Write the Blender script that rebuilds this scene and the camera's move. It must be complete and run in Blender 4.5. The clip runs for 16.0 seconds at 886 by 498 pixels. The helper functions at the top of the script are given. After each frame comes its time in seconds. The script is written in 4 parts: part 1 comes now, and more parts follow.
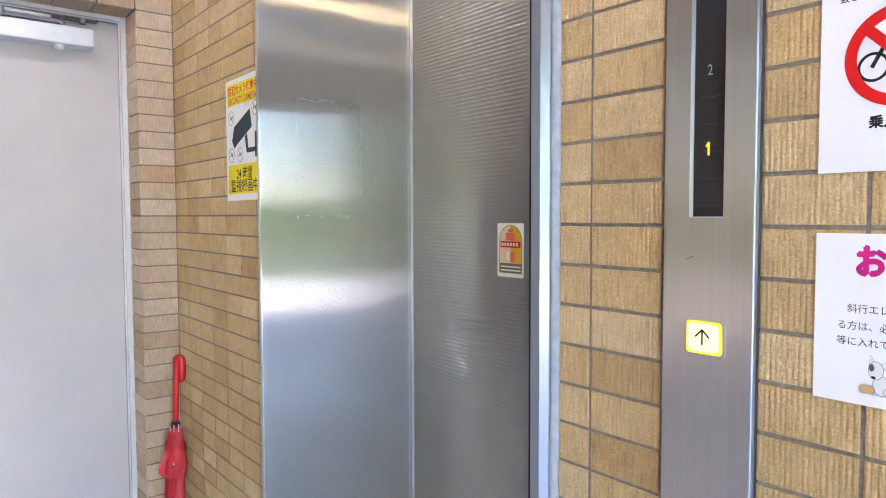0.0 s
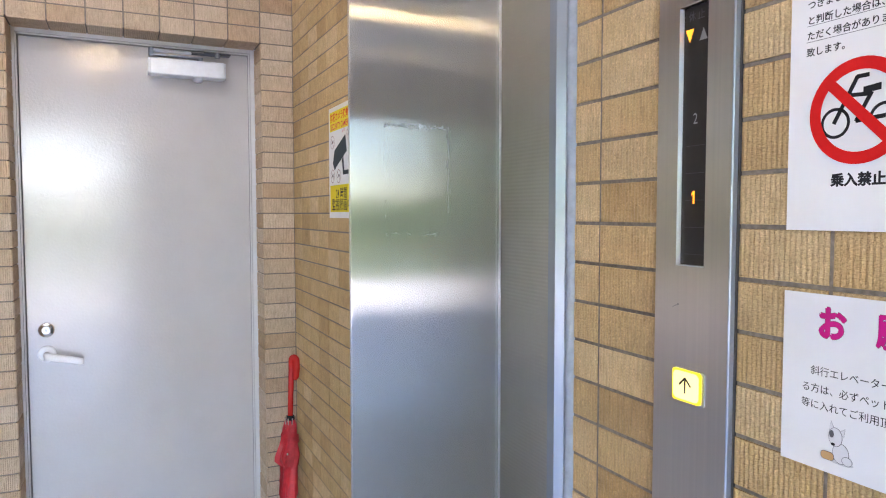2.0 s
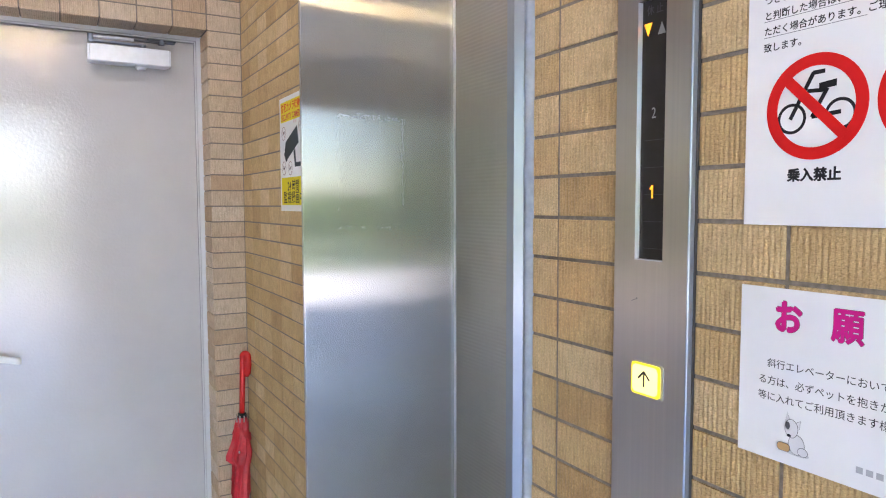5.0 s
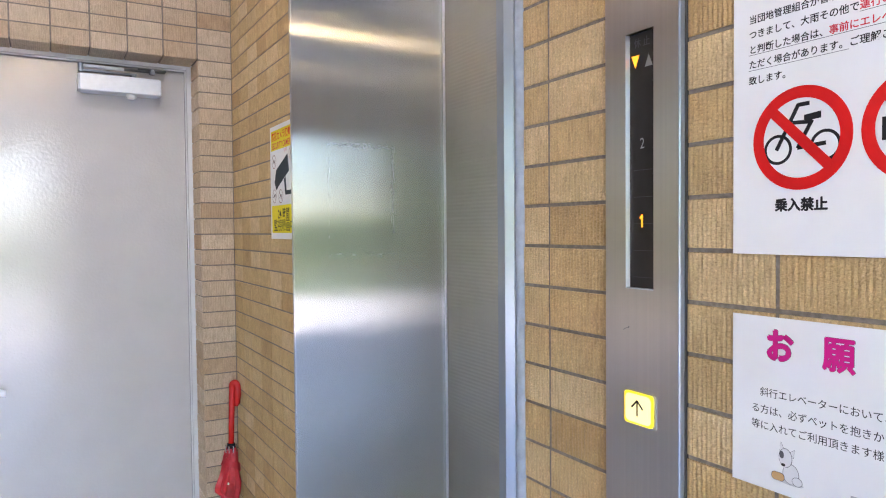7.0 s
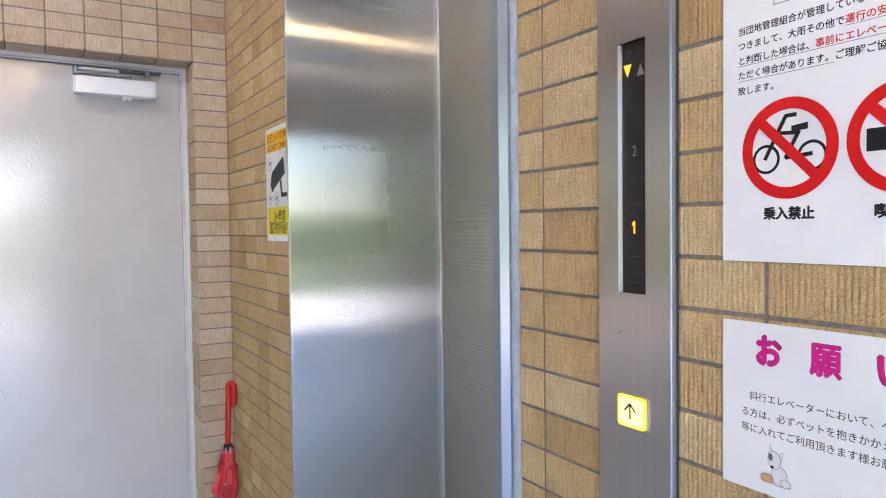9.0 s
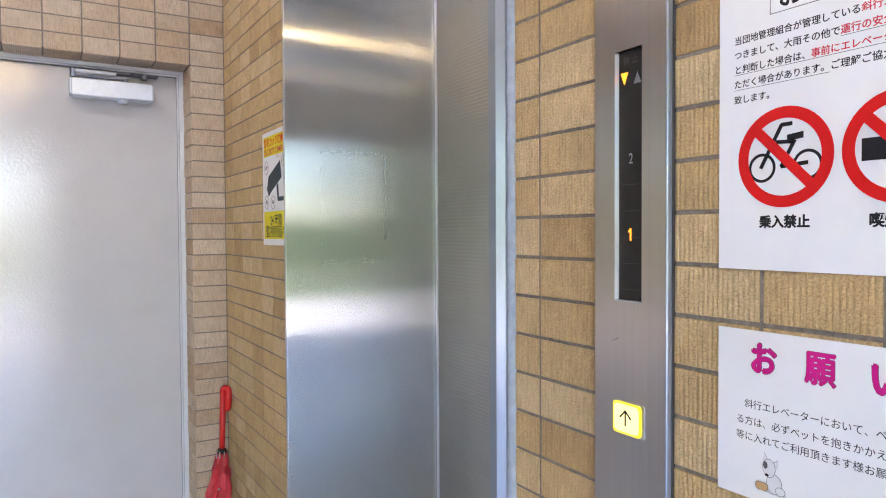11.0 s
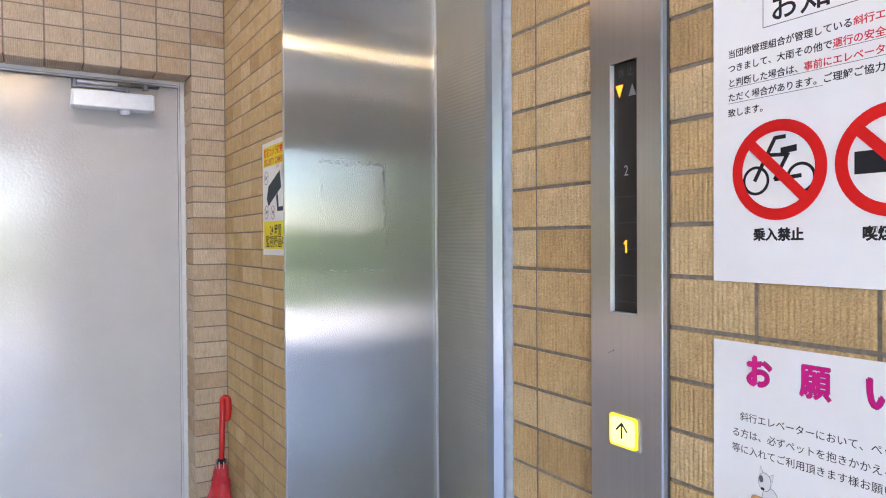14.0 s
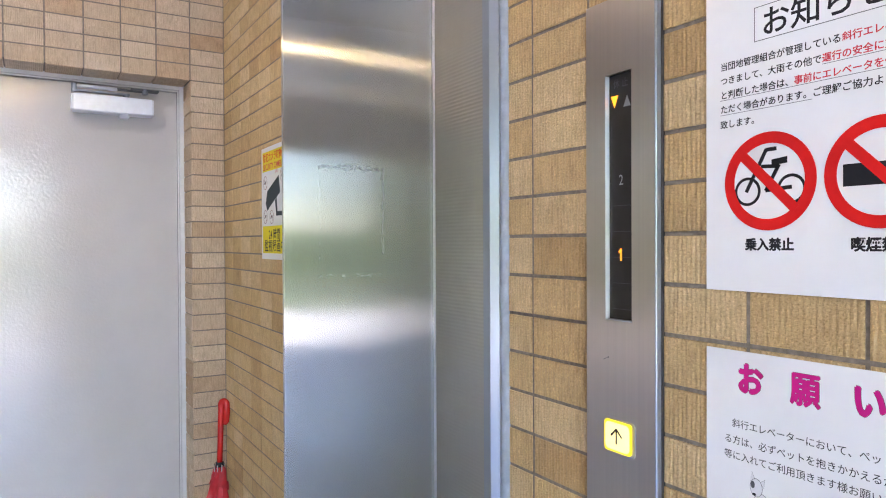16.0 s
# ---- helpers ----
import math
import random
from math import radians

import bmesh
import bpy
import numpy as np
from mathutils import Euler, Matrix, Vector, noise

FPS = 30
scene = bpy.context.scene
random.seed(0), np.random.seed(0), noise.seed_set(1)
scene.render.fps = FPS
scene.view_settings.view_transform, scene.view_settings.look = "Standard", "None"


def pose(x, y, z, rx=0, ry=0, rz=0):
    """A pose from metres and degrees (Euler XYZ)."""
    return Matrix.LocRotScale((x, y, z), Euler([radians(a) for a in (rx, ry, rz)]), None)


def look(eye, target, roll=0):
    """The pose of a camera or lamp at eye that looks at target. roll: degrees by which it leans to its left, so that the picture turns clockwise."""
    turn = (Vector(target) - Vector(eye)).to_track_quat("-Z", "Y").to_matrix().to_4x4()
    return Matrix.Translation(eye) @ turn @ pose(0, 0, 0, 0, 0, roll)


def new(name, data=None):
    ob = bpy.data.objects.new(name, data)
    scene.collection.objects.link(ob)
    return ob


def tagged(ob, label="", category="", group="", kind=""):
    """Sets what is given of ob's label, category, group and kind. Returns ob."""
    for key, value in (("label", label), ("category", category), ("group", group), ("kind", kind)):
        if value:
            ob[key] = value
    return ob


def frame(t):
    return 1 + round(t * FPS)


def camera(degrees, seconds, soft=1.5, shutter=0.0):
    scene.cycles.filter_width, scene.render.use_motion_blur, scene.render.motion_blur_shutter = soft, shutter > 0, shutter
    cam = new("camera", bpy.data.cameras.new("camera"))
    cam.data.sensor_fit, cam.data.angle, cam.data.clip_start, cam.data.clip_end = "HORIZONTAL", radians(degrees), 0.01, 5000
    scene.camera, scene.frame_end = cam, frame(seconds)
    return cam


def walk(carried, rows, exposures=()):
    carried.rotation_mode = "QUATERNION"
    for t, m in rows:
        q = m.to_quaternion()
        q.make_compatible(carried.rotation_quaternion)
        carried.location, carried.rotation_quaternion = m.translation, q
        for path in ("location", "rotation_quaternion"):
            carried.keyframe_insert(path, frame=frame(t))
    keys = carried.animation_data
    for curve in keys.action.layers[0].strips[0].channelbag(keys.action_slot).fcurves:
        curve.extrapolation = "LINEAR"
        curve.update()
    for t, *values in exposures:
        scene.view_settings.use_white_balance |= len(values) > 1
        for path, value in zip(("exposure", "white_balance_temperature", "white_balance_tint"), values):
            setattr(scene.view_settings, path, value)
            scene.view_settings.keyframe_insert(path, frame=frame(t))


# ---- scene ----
cam = camera(66.34, 16.0, soft=1.1)
PATH = [
    (0, (0.2070, -0.2187, 1.3937), (1.4455, 1.3485, 1.2946), -0.17),
    (0.1, (0.1989, -0.2269, 1.3950), (1.4600, 1.3246, 1.3457), 0.85),
    (0.2, (0.1934, -0.2392, 1.4088), (1.4330, 1.3291, 1.3485), -0.10),
    (0.3, (0.1886, -0.2548, 1.4079), (1.3899, 1.3437, 1.3725), -0.03),
    (0.4, (0.1993, -0.2702, 1.4115), (1.3510, 1.3638, 1.3526), -0.66),
    (0.5, (0.2158, -0.2869, 1.4095), (1.3036, 1.3900, 1.3431), -1.52),
    (0.6, (0.2342, -0.3082, 1.4100), (1.2867, 1.3911, 1.3412), -1.98),
    (0.7, (0.2675, -0.3257, 1.4180), (1.2420, 1.4183, 1.3244), -1.50),
    (0.8, (0.2868, -0.3426, 1.4155), (1.2191, 1.4249, 1.3346), -0.28),
    (0.9, (0.3082, -0.3513, 1.4233), (1.1985, 1.4350, 1.2949), 0.04),
    (1, (0.3221, -0.3593, 1.4295), (1.1294, 1.4661, 1.3022), -0.66),
    (1.2, (0.3368, -0.3709, 1.4414), (1.1221, 1.4663, 1.3524), -1.29),
    (1.5, (0.3410, -0.3692, 1.4484), (1.1124, 1.4751, 1.3885), -0.67),
    (1.7, (0.3316, -0.3650, 1.4471), (1.1558, 1.4561, 1.3811), -0.21),
    (2, (0.3224, -0.3548, 1.4447), (1.1833, 1.4473, 1.3393), -0.04),
    (2.2, (0.3122, -0.3533, 1.4469), (1.2162, 1.4278, 1.3450), 0.11),
    (2.5, (0.3137, -0.3441, 1.4504), (1.2651, 1.4113, 1.3350), 0.26),
    (2.7, (0.3102, -0.3408, 1.4546), (1.2997, 1.3939, 1.3466), 0.47),
    (3, (0.3117, -0.3377, 1.4569), (1.3103, 1.3904, 1.3295), -0.67),
    (3.2, (0.3118, -0.3382, 1.4568), (1.3172, 1.3865, 1.3370), -0.43),
    (5.3, (0.3239, -0.3387, 1.4467), (1.3074, 1.3978, 1.3151), -0.14),
    (5.5, (0.3232, -0.3399, 1.4462), (1.3106, 1.3952, 1.3250), -0.18),
    (6, (0.3242, -0.3386, 1.4471), (1.3254, 1.3911, 1.3720), -0.09),
    (6.5, (0.3236, -0.3381, 1.4528), (1.3238, 1.3928, 1.3913), -0.75),
    (7, (0.3212, -0.3383, 1.4541), (1.3332, 1.3858, 1.3953), -0.53),
    (7.5, (0.3180, -0.3420, 1.4566), (1.3426, 1.3745, 1.3955), -0.44),
    (8, (0.3183, -0.3442, 1.4596), (1.3422, 1.3724, 1.3891), -0.38),
    (8.5, (0.3166, -0.3456, 1.4640), (1.3392, 1.3721, 1.4015), -0.59),
    (9, (0.3150, -0.3472, 1.4635), (1.3395, 1.3692, 1.3985), -0.72),
    (11.5, (0.3137, -0.3474, 1.4655), (1.3505, 1.3622, 1.4175), -0.27),
    (12, (0.3113, -0.3497, 1.4690), (1.3528, 1.3570, 1.4204), -0.41),
    (12.5, (0.3116, -0.3494, 1.4685), (1.3481, 1.3604, 1.4200), -0.63),
    (13, (0.3137, -0.3497, 1.4679), (1.3477, 1.3617, 1.4275), -0.72),
    (13.5, (0.3187, -0.3502, 1.4693), (1.3507, 1.3626, 1.4331), -0.69),
    (14, (0.3199, -0.3511, 1.4685), (1.3500, 1.3630, 1.4420), -0.36),
    (14.5, (0.3199, -0.3537, 1.4711), (1.3506, 1.3601, 1.4464), -0.33),
    (15, (0.3170, -0.3561, 1.4723), (1.3472, 1.3579, 1.4437), -0.11),
    (15.5, (0.3173, -0.3585, 1.4743), (1.3469, 1.3560, 1.4523), -0.24),
    (16, (0.3154, -0.3601, 1.4744), (1.3501, 1.3514, 1.4551), -0.26),
]
EXPOSURE = 4.45
walk(cam, [(t, look(eye, target, roll)) for t, eye, target, roll in PATH], [(t, EXPOSURE + d, 6450, 24) for t, d in ((0, 0.34), (0.5, 0.26), (1.0, 0.1), (1.7, 0.0), (16, 0.0))])

# ---- daylight ----
SUN_ELEV, SUN_AZ = 52.0, 20.0
world = bpy.data.worlds.new("daylight")
scene.world = world
world.use_nodes = True
wn = world.node_tree.nodes
wn.clear()
sky = wn.new("ShaderNodeTexSky")
sky.sky_type, sky.sun_disc = "NISHITA", False
sky.sun_elevation, sky.sun_rotation = radians(SUN_ELEV), radians(SUN_AZ)
bg = wn.new("ShaderNodeBackground")
bg.inputs["Strength"].default_value = 0.15
wo = wn.new("ShaderNodeOutputWorld")
world.node_tree.links.new(sky.outputs[0], bg.inputs[0])
world.node_tree.links.new(bg.outputs[0], wo.inputs[0])
sun = bpy.data.lights.new("sun", "SUN")
sun.energy, sun.angle, sun.color = 4.8, radians(0.6), (1.0, 0.95, 0.88)
sun_ob = new("sun", sun)
el, az = radians(SUN_ELEV), radians(SUN_AZ)
sun_dir = Vector((math.sin(az) * math.cos(el), math.cos(az) * math.cos(el), math.sin(el)))
sun_ob.matrix_world = look(sun_dir * 30, (0, 0, 0))

# ---- plan ----
EX = 0.852          # face of the lift wall, tiles looking to -x
YD = 1.9073         # face of the door wall, tiles looking to -y
XC = 0.8477         # corner joint of the door wall's tile columns
ZD = 1.9946         # underside of the door opening, a tile joint
ZE = 1.182          # a tile joint of the lift wall
YC = 0.311          # a tile joint of the lift wall
COL, ROW, GAP = 0.1, 0.05, 0.0043
CEIL = 2.5
JL, JR = 1.241, 0.393     # clear sides of the lift opening
FRONT = 0.834             # front of the steel lift frame
DEPTH = 1.254             # plane of the lift door
HEAD = 2.30               # head of the lift opening
FY = 2.02                 # front of the door frame
SLAB = 2.036              # front of the door leaf


# ---- materials ----
def mat(name, build):
    m = bpy.data.materials.new(name)
    m.use_nodes = True
    nt = m.node_tree
    b = nt.nodes["Principled BSDF"]
    build(nt, b)
    return m


def node(nt, kind, **inputs):
    n = nt.nodes.new(kind)
    for k, v in inputs.items():
        n.inputs[k.replace("_", " ")].default_value = v
    return n


def noise_tex(nt, scale, detail=4, stretch=None, rough=0.55):
    tc = nt.nodes.new("ShaderNodeTexCoord")
    n = node(nt, "ShaderNodeTexNoise", Scale=scale, Detail=detail, Roughness=rough)
    src = tc.outputs["Object"]
    if stretch:
        mp = nt.nodes.new("ShaderNodeMapping")
        mp.inputs["Scale"].default_value = stretch
        nt.links.new(src, mp.inputs[0])
        src = mp.outputs[0]
    nt.links.new(src, n.inputs["Vector"])
    return n


def ramp(nt, src, stops):
    r = nt.nodes.new("ShaderNodeValToRGB")
    el = r.color_ramp.elements
    while len(el) < len(stops):
        el.new(0.5)
    for e, (p, c) in zip(el, stops):
        e.position, e.color = p, (*c, 1)
    nt.links.new(src, r.inputs[0])
    return r


def bump(nt, b, src, strength, dist):
    n = node(nt, "ShaderNodeBump", Strength=strength, Distance=dist)
    nt.links.new(src, n.inputs["Height"])
    nt.links.new(n.outputs[0], b.inputs["Normal"])
    return n


def mixcol(nt, a, c, fac, mode="MIX"):
    m = nt.nodes.new("ShaderNodeMix")
    m.data_type, m.blend_type = "RGBA", mode
    if isinstance(fac, float):
        m.inputs[0].default_value = fac
    else:
        nt.links.new(fac, m.inputs[0])
    for sock, v in ((m.inputs[6], a), (m.inputs[7], c)):
        if isinstance(v, tuple):
            sock.default_value = (*v, 1)
        else:
            nt.links.new(v, sock)
    return m.outputs[2]


def plain(name, col, rough=0.5, metal=0.0, vary=0.12, scale=40, bumpy=0.0, coat=0.0):
    def build(nt, b):
        n = noise_tex(nt, scale)
        lo = tuple(c * (1 - vary) for c in col)
        hi = tuple(min(1, c * (1 + vary)) for c in col)
        r = ramp(nt, n.outputs["Fac"], [(0.3, lo), (0.7, hi)])
        nt.links.new(r.outputs[0], b.inputs["Base Color"])
        b.inputs["Roughness"].default_value = rough
        b.inputs["Metallic"].default_value = metal
        b.inputs["Coat Weight"].default_value = coat
        if bumpy:
            bump(nt, b, n.outputs["Fac"], bumpy, 0.001)
    return mat(name, build)


def ink(name, col, rough=0.6):
    m = plain(name, col, rough, vary=0.03, scale=200)
    m.node_tree.nodes["Principled BSDF"].inputs["Specular IOR Level"].default_value = 0.2
    return m


def tile_material(name, dark, mid, light):
    """Combed buff tile: colour per piece, sandy grain, fine vertical relief."""
    def build(nt, b):
        info = nt.nodes.new("ShaderNodeObjectInfo")
        base = ramp(nt, info.outputs["Random"], [(0.0, dark), (0.22, mid), (0.6, mid), (1.0, light)])
        tc = nt.nodes.new("ShaderNodeTexCoord")
        shift = nt.nodes.new("ShaderNodeVectorMath")
        shift.operation = "MULTIPLY_ADD"
        nt.links.new(info.outputs["Random"], shift.inputs[0])
        shift.inputs[1].default_value = (37.0, 11.0, 23.0)
        nt.links.new(tc.outputs["Object"], shift.inputs[2])
        grain = node(nt, "ShaderNodeTexNoise", Scale=430.0, Detail=3.0, Roughness=0.7)
        nt.links.new(shift.outputs[0], grain.inputs["Vector"])
        mp = nt.nodes.new("ShaderNodeMapping")
        mp.inputs["Scale"].default_value = (300, 300, 42)
        nt.links.new(shift.outputs[0], mp.inputs[0])
        comb = node(nt, "ShaderNodeTexNoise", Scale=1.0, Detail=3.0)
        nt.links.new(mp.outputs[0], comb.inputs["Vector"])
        cloud = node(nt, "ShaderNodeTexNoise", Scale=28.0, Detail=3.0)
        nt.links.new(shift.outputs[0], cloud.inputs["Vector"])
        c1 = ramp(nt, grain.outputs["Fac"], [(0.30, (0.60, 0.56, 0.50)), (0.42, (0.96, 0.95, 0.94)), (0.56, (1.06, 1.06, 1.06)), (0.68, (1.45, 1.48, 1.50))])
        c2 = ramp(nt, cloud.outputs["Fac"], [(0.3, (0.9, 0.89, 0.87)), (0.7, (1.06, 1.06, 1.06))])
        col = mixcol(nt, base.outputs[0], c1.outputs[0], 0.75, "MULTIPLY")
        col = mixcol(nt, col, c2.outputs[0], 1.0, "MULTIPLY")
        c3 = ramp(nt, comb.outputs["Fac"], [(0.32, (0.68, 0.65, 0.60)), (0.5, (1.0, 1.0, 1.0)), (0.7, (1.12, 1.13, 1.14))])
        col = mixcol(nt, col, c3.outputs[0], 0.5, "MULTIPLY")
        nt.links.new(col, b.inputs["Base Color"])
        b.inputs["Roughness"].default_value = 0.62
        add = nt.nodes.new("ShaderNodeMath")
        add.operation = "MULTIPLY_ADD"
        nt.links.new(grain.outputs["Fac"], add.inputs[0])
        add.inputs[1].default_value = 1.5
        nt.links.new(comb.outputs["Fac"], add.inputs[2])
        bump(nt, b, add.outputs[0], 0.9, 0.0016)
    return mat(name, build)


def steel_material(name, col, rough, aniso, streak, cloud=0.15):
    """Hairline stainless steel with an upright grain, faint smears and wipe marks."""
    def build(nt, b):
        nt.nodes.remove(b)
        g = nt.nodes.new("ShaderNodeBsdfAnisotropic")
        g.distribution = "GGX"
        hair = noise_tex(nt, 1.0, 3, (280, 280, 1.6))
        smear = noise_tex(nt, 1.0, 4, (9, 9, 3.2))
        c = ramp(nt, hair.outputs["Fac"], [(0.3, tuple(v * (1 - streak) for v in col)), (0.7, tuple(v * (1 + streak) for v in col))])
        s = ramp(nt, smear.outputs["Fac"], [(0.3, (0.95, 0.95, 0.95)), (0.7, (1, 1, 1))])
        nt.links.new(mixcol(nt, c.outputs[0], s.outputs[0], 1.0, "MULTIPLY"), g.inputs["Color"])
        r = nt.nodes.new("ShaderNodeMapRange")
        r.inputs["To Min"].default_value, r.inputs["To Max"].default_value = rough * 0.95, rough * 1.05
        nt.links.new(smear.outputs["Fac"], r.inputs[0])
        nt.links.new(r.outputs[0], g.inputs["Roughness"])
        g.inputs["Anisotropy"].default_value = aniso
        t = nt.nodes.new("ShaderNodeCombineXYZ")
        t.inputs[2].default_value = 1.0
        nt.links.new(t.outputs[0], g.inputs["Tangent"])
        haze = nt.nodes.new("ShaderNodeBsdfDiffuse")
        haze.inputs["Color"].default_value = (*[v * 0.9 for v in col], 1)
        mix = nt.nodes.new("ShaderNodeMixShader")
        mix.inputs[0].default_value = cloud
        nt.links.new(g.outputs[0], mix.inputs[1])
        nt.links.new(haze.outputs[0], mix.inputs[2])
        nt.links.new(mix.outputs[0], nt.nodes["Material Output"].inputs[0])
    return mat(name, build)


def paint_material(name, col, rough, scale, strength):
    """Gloss paint with a fine orange-peel skin."""
    def build(nt, b):
        peel = noise_tex(nt, scale, 2)
        dirt = noise_tex(nt, 5.0, 5)
        r = ramp(nt, dirt.outputs["Fac"], [(0.35, tuple(c * 0.94 for c in col)), (0.65, col)])
        nt.links.new(r.outputs[0], b.inputs["Base Color"])
        b.inputs["Roughness"].default_value = rough
        b.inputs["Specular IOR Level"].default_value = 0.5
        bump(nt, b, peel.outputs["Fac"], strength, 0.0012)
    return mat(name, build)


def glow(name, col, power):
    def build(nt, b):
        b.inputs["Base Color"].default_value = (*col, 1)
        b.inputs["Emission Color"].default_value = (*col, 1)
        b.inputs["Emission Strength"].default_value = power
        b.inputs["Roughness"].default_value = 0.4
    return mat(name, build)


M_TILE = tile_material("buff_tile", (0.44, 0.285, 0.122), (0.53, 0.362, 0.166), (0.61, 0.448, 0.242))
# Buff tile again, with the door wall's cooler light put into its colour.
M_TILE_COOL_LIT = tile_material("cool_lit_buff_tile", (0.48, 0.325, 0.195), (0.55, 0.420, 0.290), (0.62, 0.495, 0.365))
M_MORTAR = plain("grey_mortar", (0.22, 0.186, 0.152), 0.9, vary=0.25, scale=180, bumpy=0.6)
M_STEEL = steel_material("hairline_steel", (0.77, 0.785, 0.775), 0.19, 0.865, 0.03, 0.12)
# Darker and bluer than the other steel; sky reflection worked into the colour.
M_FRAME = steel_material("sky_toned_steel", (0.37, 0.41, 0.46), 0.34, 0.5, 0.03, 0.35)
# Brownish tint stands in for the warm tiles this neutral steel reflects.
M_PLATE = steel_material("satin_steel", (0.58, 0.508, 0.44), 0.30, 0.78, 0.05, 0.14)
M_EDGE = steel_material("polished_edge", (0.82, 0.84, 0.86), 0.30, 0.5, 0.02, 0.35)
M_RIB = steel_material("ribbed_steel", (0.455, 0.435, 0.375), 0.36, 0.58, 0.02, 0.42)
M_DOOR = paint_material("grey_door_paint", (0.555, 0.530, 0.515), 0.05, 120, 0.42)
M_DFRAME = paint_material("grey_frame_paint", (0.66, 0.65, 0.645), 0.2, 150, 0.12)
M_CAULK = plain("grey_sealant", (0.33, 0.37, 0.43), 0.6, vary=0.15, scale=60, bumpy=0.8)
M_ALU = plain("silver_paint", (0.74, 0.78, 0.85), 0.32, 0.35, vary=0.05)
M_CHROME = plain("polished_metal", (0.75, 0.75, 0.74), 0.16, 1.0, vary=0.05)
M_ARM = plain("dull_zinc", (0.24, 0.27, 0.32), 0.34, 0.7, vary=0.08)
# Near-black colour for the shaded gap round the call plate.
M_GAP_SHADE = plain("gap_shade", (0.055, 0.05, 0.048), 0.8, vary=0.3)
M_BEZEL = plain("grey_bezel_metal", (0.46, 0.48, 0.50), 0.4, 0.5)
M_DARKMETAL = plain("dark_metal", (0.12, 0.13, 0.15), 0.4, 0.8)
M_WHITE = plain("white_enamel", (0.86, 0.86, 0.86), 0.3, vary=0.03)
M_PAPER = plain("white_paper", (0.79, 0.785, 0.79), 0.55, vary=0.02, scale=15)
M_LAMINATE = plain("laminated_paper", (0.80, 0.80, 0.78), 0.3, vary=0.02, scale=15)
M_BLACK = ink("black_ink", (0.015, 0.015, 0.018))
M_GREYINK = ink("grey_ink", (0.10, 0.10, 0.11))
M_RED = ink("red_ink", (0.66, 0.012, 0.010))
M_REDTEXT = ink("red_text_ink", (0.62, 0.04, 0.06))
M_MAGENTA = ink("magenta_ink", (0.62, 0.015, 0.22))
M_YELLOW = ink("yellow_ink", (0.80, 0.66, 0.02))
M_SLATE = ink("slate_ink", (0.03, 0.045, 0.05))
M_ORANGE = ink("orange_ink", (0.80, 0.20, 0.07))
M_CREAM = ink("cream_ink", (0.88, 0.83, 0.66))
M_PEACH = ink("peach_ink", (0.82, 0.60, 0.36))
M_ORANGE2 = ink("deep_yellow_ink", (0.80, 0.45, 0.03))
M_OLIVE = ink("olive_ink", (0.17, 0.16, 0.09))
M_BROWN = ink("brown_ink", (0.30, 0.13, 0.11))
M_TAN = ink("tan_ink", (0.55, 0.33, 0.15))
M_TEXTBAR = ink("text_grey_ink", (0.42, 0.42, 0.44))
M_SCUFF = ink("scuff_grey", (0.22, 0.21, 0.20))
M_PALEST = ink("palest_grey_ink", (0.70, 0.69, 0.71))
M_PALE = ink("pale_grey_ink", (0.55, 0.55, 0.57))
M_GLASS = plain("dark_display_glass", (0.030, 0.027, 0.025), 0.10, vary=0.1)
M_UNLIT = ink("unlit_legend", (0.26, 0.27, 0.26))
M_FAINT = ink("faint_legend", (0.05, 0.05, 0.055))
M_AMBER = glow("lit_amber", (1.0, 0.30, 0.012), 0.10)
M_BUTTON = glow("lit_button", (1.0, 0.91, 0.30), 0.058)
M_BUTTON_RIM = glow("lit_button_rim", (1.0, 0.72, 0.01), 0.052)
M_LAMP = glow("white_lamp", (0.95, 0.97, 1.0), 5.2)
M_LAMPWARM = glow("warm_tube_lamp", (1.0, 0.78, 0.40), 12.0)
M_UMB = plain("red_cloth", (0.62, 0.030, 0.040), 0.40, vary=0.12, scale=70, bumpy=0.2)
M_UMBHANDLE = plain("red_plastic", (0.62, 0.022, 0.018), 0.22, vary=0.04)
M_CEIL = plain("white_ceiling_paint", (0.84, 0.84, 0.84), 0.9, vary=0.05, scale=6)
M_FLOOR = plain("grey_floor", (0.70, 0.70, 0.69), 0.45, vary=0.15, scale=9)
M_ASPHALT = plain("pale_paving", (0.52, 0.52, 0.52), 0.85, vary=0.2, scale=3)
M_GRASS = plain("grass", (0.10, 0.145, 0.065), 0.9, vary=0.4, scale=4)
M_BARK = plain("bark", (0.12, 0.09, 0.06), 0.9, vary=0.3)
M_LEAF = plain("foliage", (0.095, 0.165, 0.055), 0.6, vary=0.5, scale=2)


def far_tile_material():
    def build(nt, b):
        tc = nt.nodes.new("ShaderNodeTexCoord")
        mp = nt.nodes.new("ShaderNodeMapping")
        mp.inputs["Rotation"].default_value = (radians(90), 0, radians(90))
        nt.links.new(tc.outputs["Object"], mp.inputs[0])
        br = node(nt, "ShaderNodeTexBrick", Scale=1.0, Mortar_Size=0.003, Brick_Width=0.1, Row_Height=0.05,
                  Color1=(0.46, 0.30, 0.15, 1), Color2=(0.54, 0.38, 0.21, 1), Mortar=(0.25, 0.235, 0.22, 1))
        br.offset = 0.0
        nt.links.new(mp.outputs[0], br.inputs[0])
        nt.links.new(br.outputs[0], b.inputs["Base Color"])
        b.inputs["Roughness"].default_value = 0.65
    return mat("far_buff_tile", build)


M_FARTILE = far_tile_material()

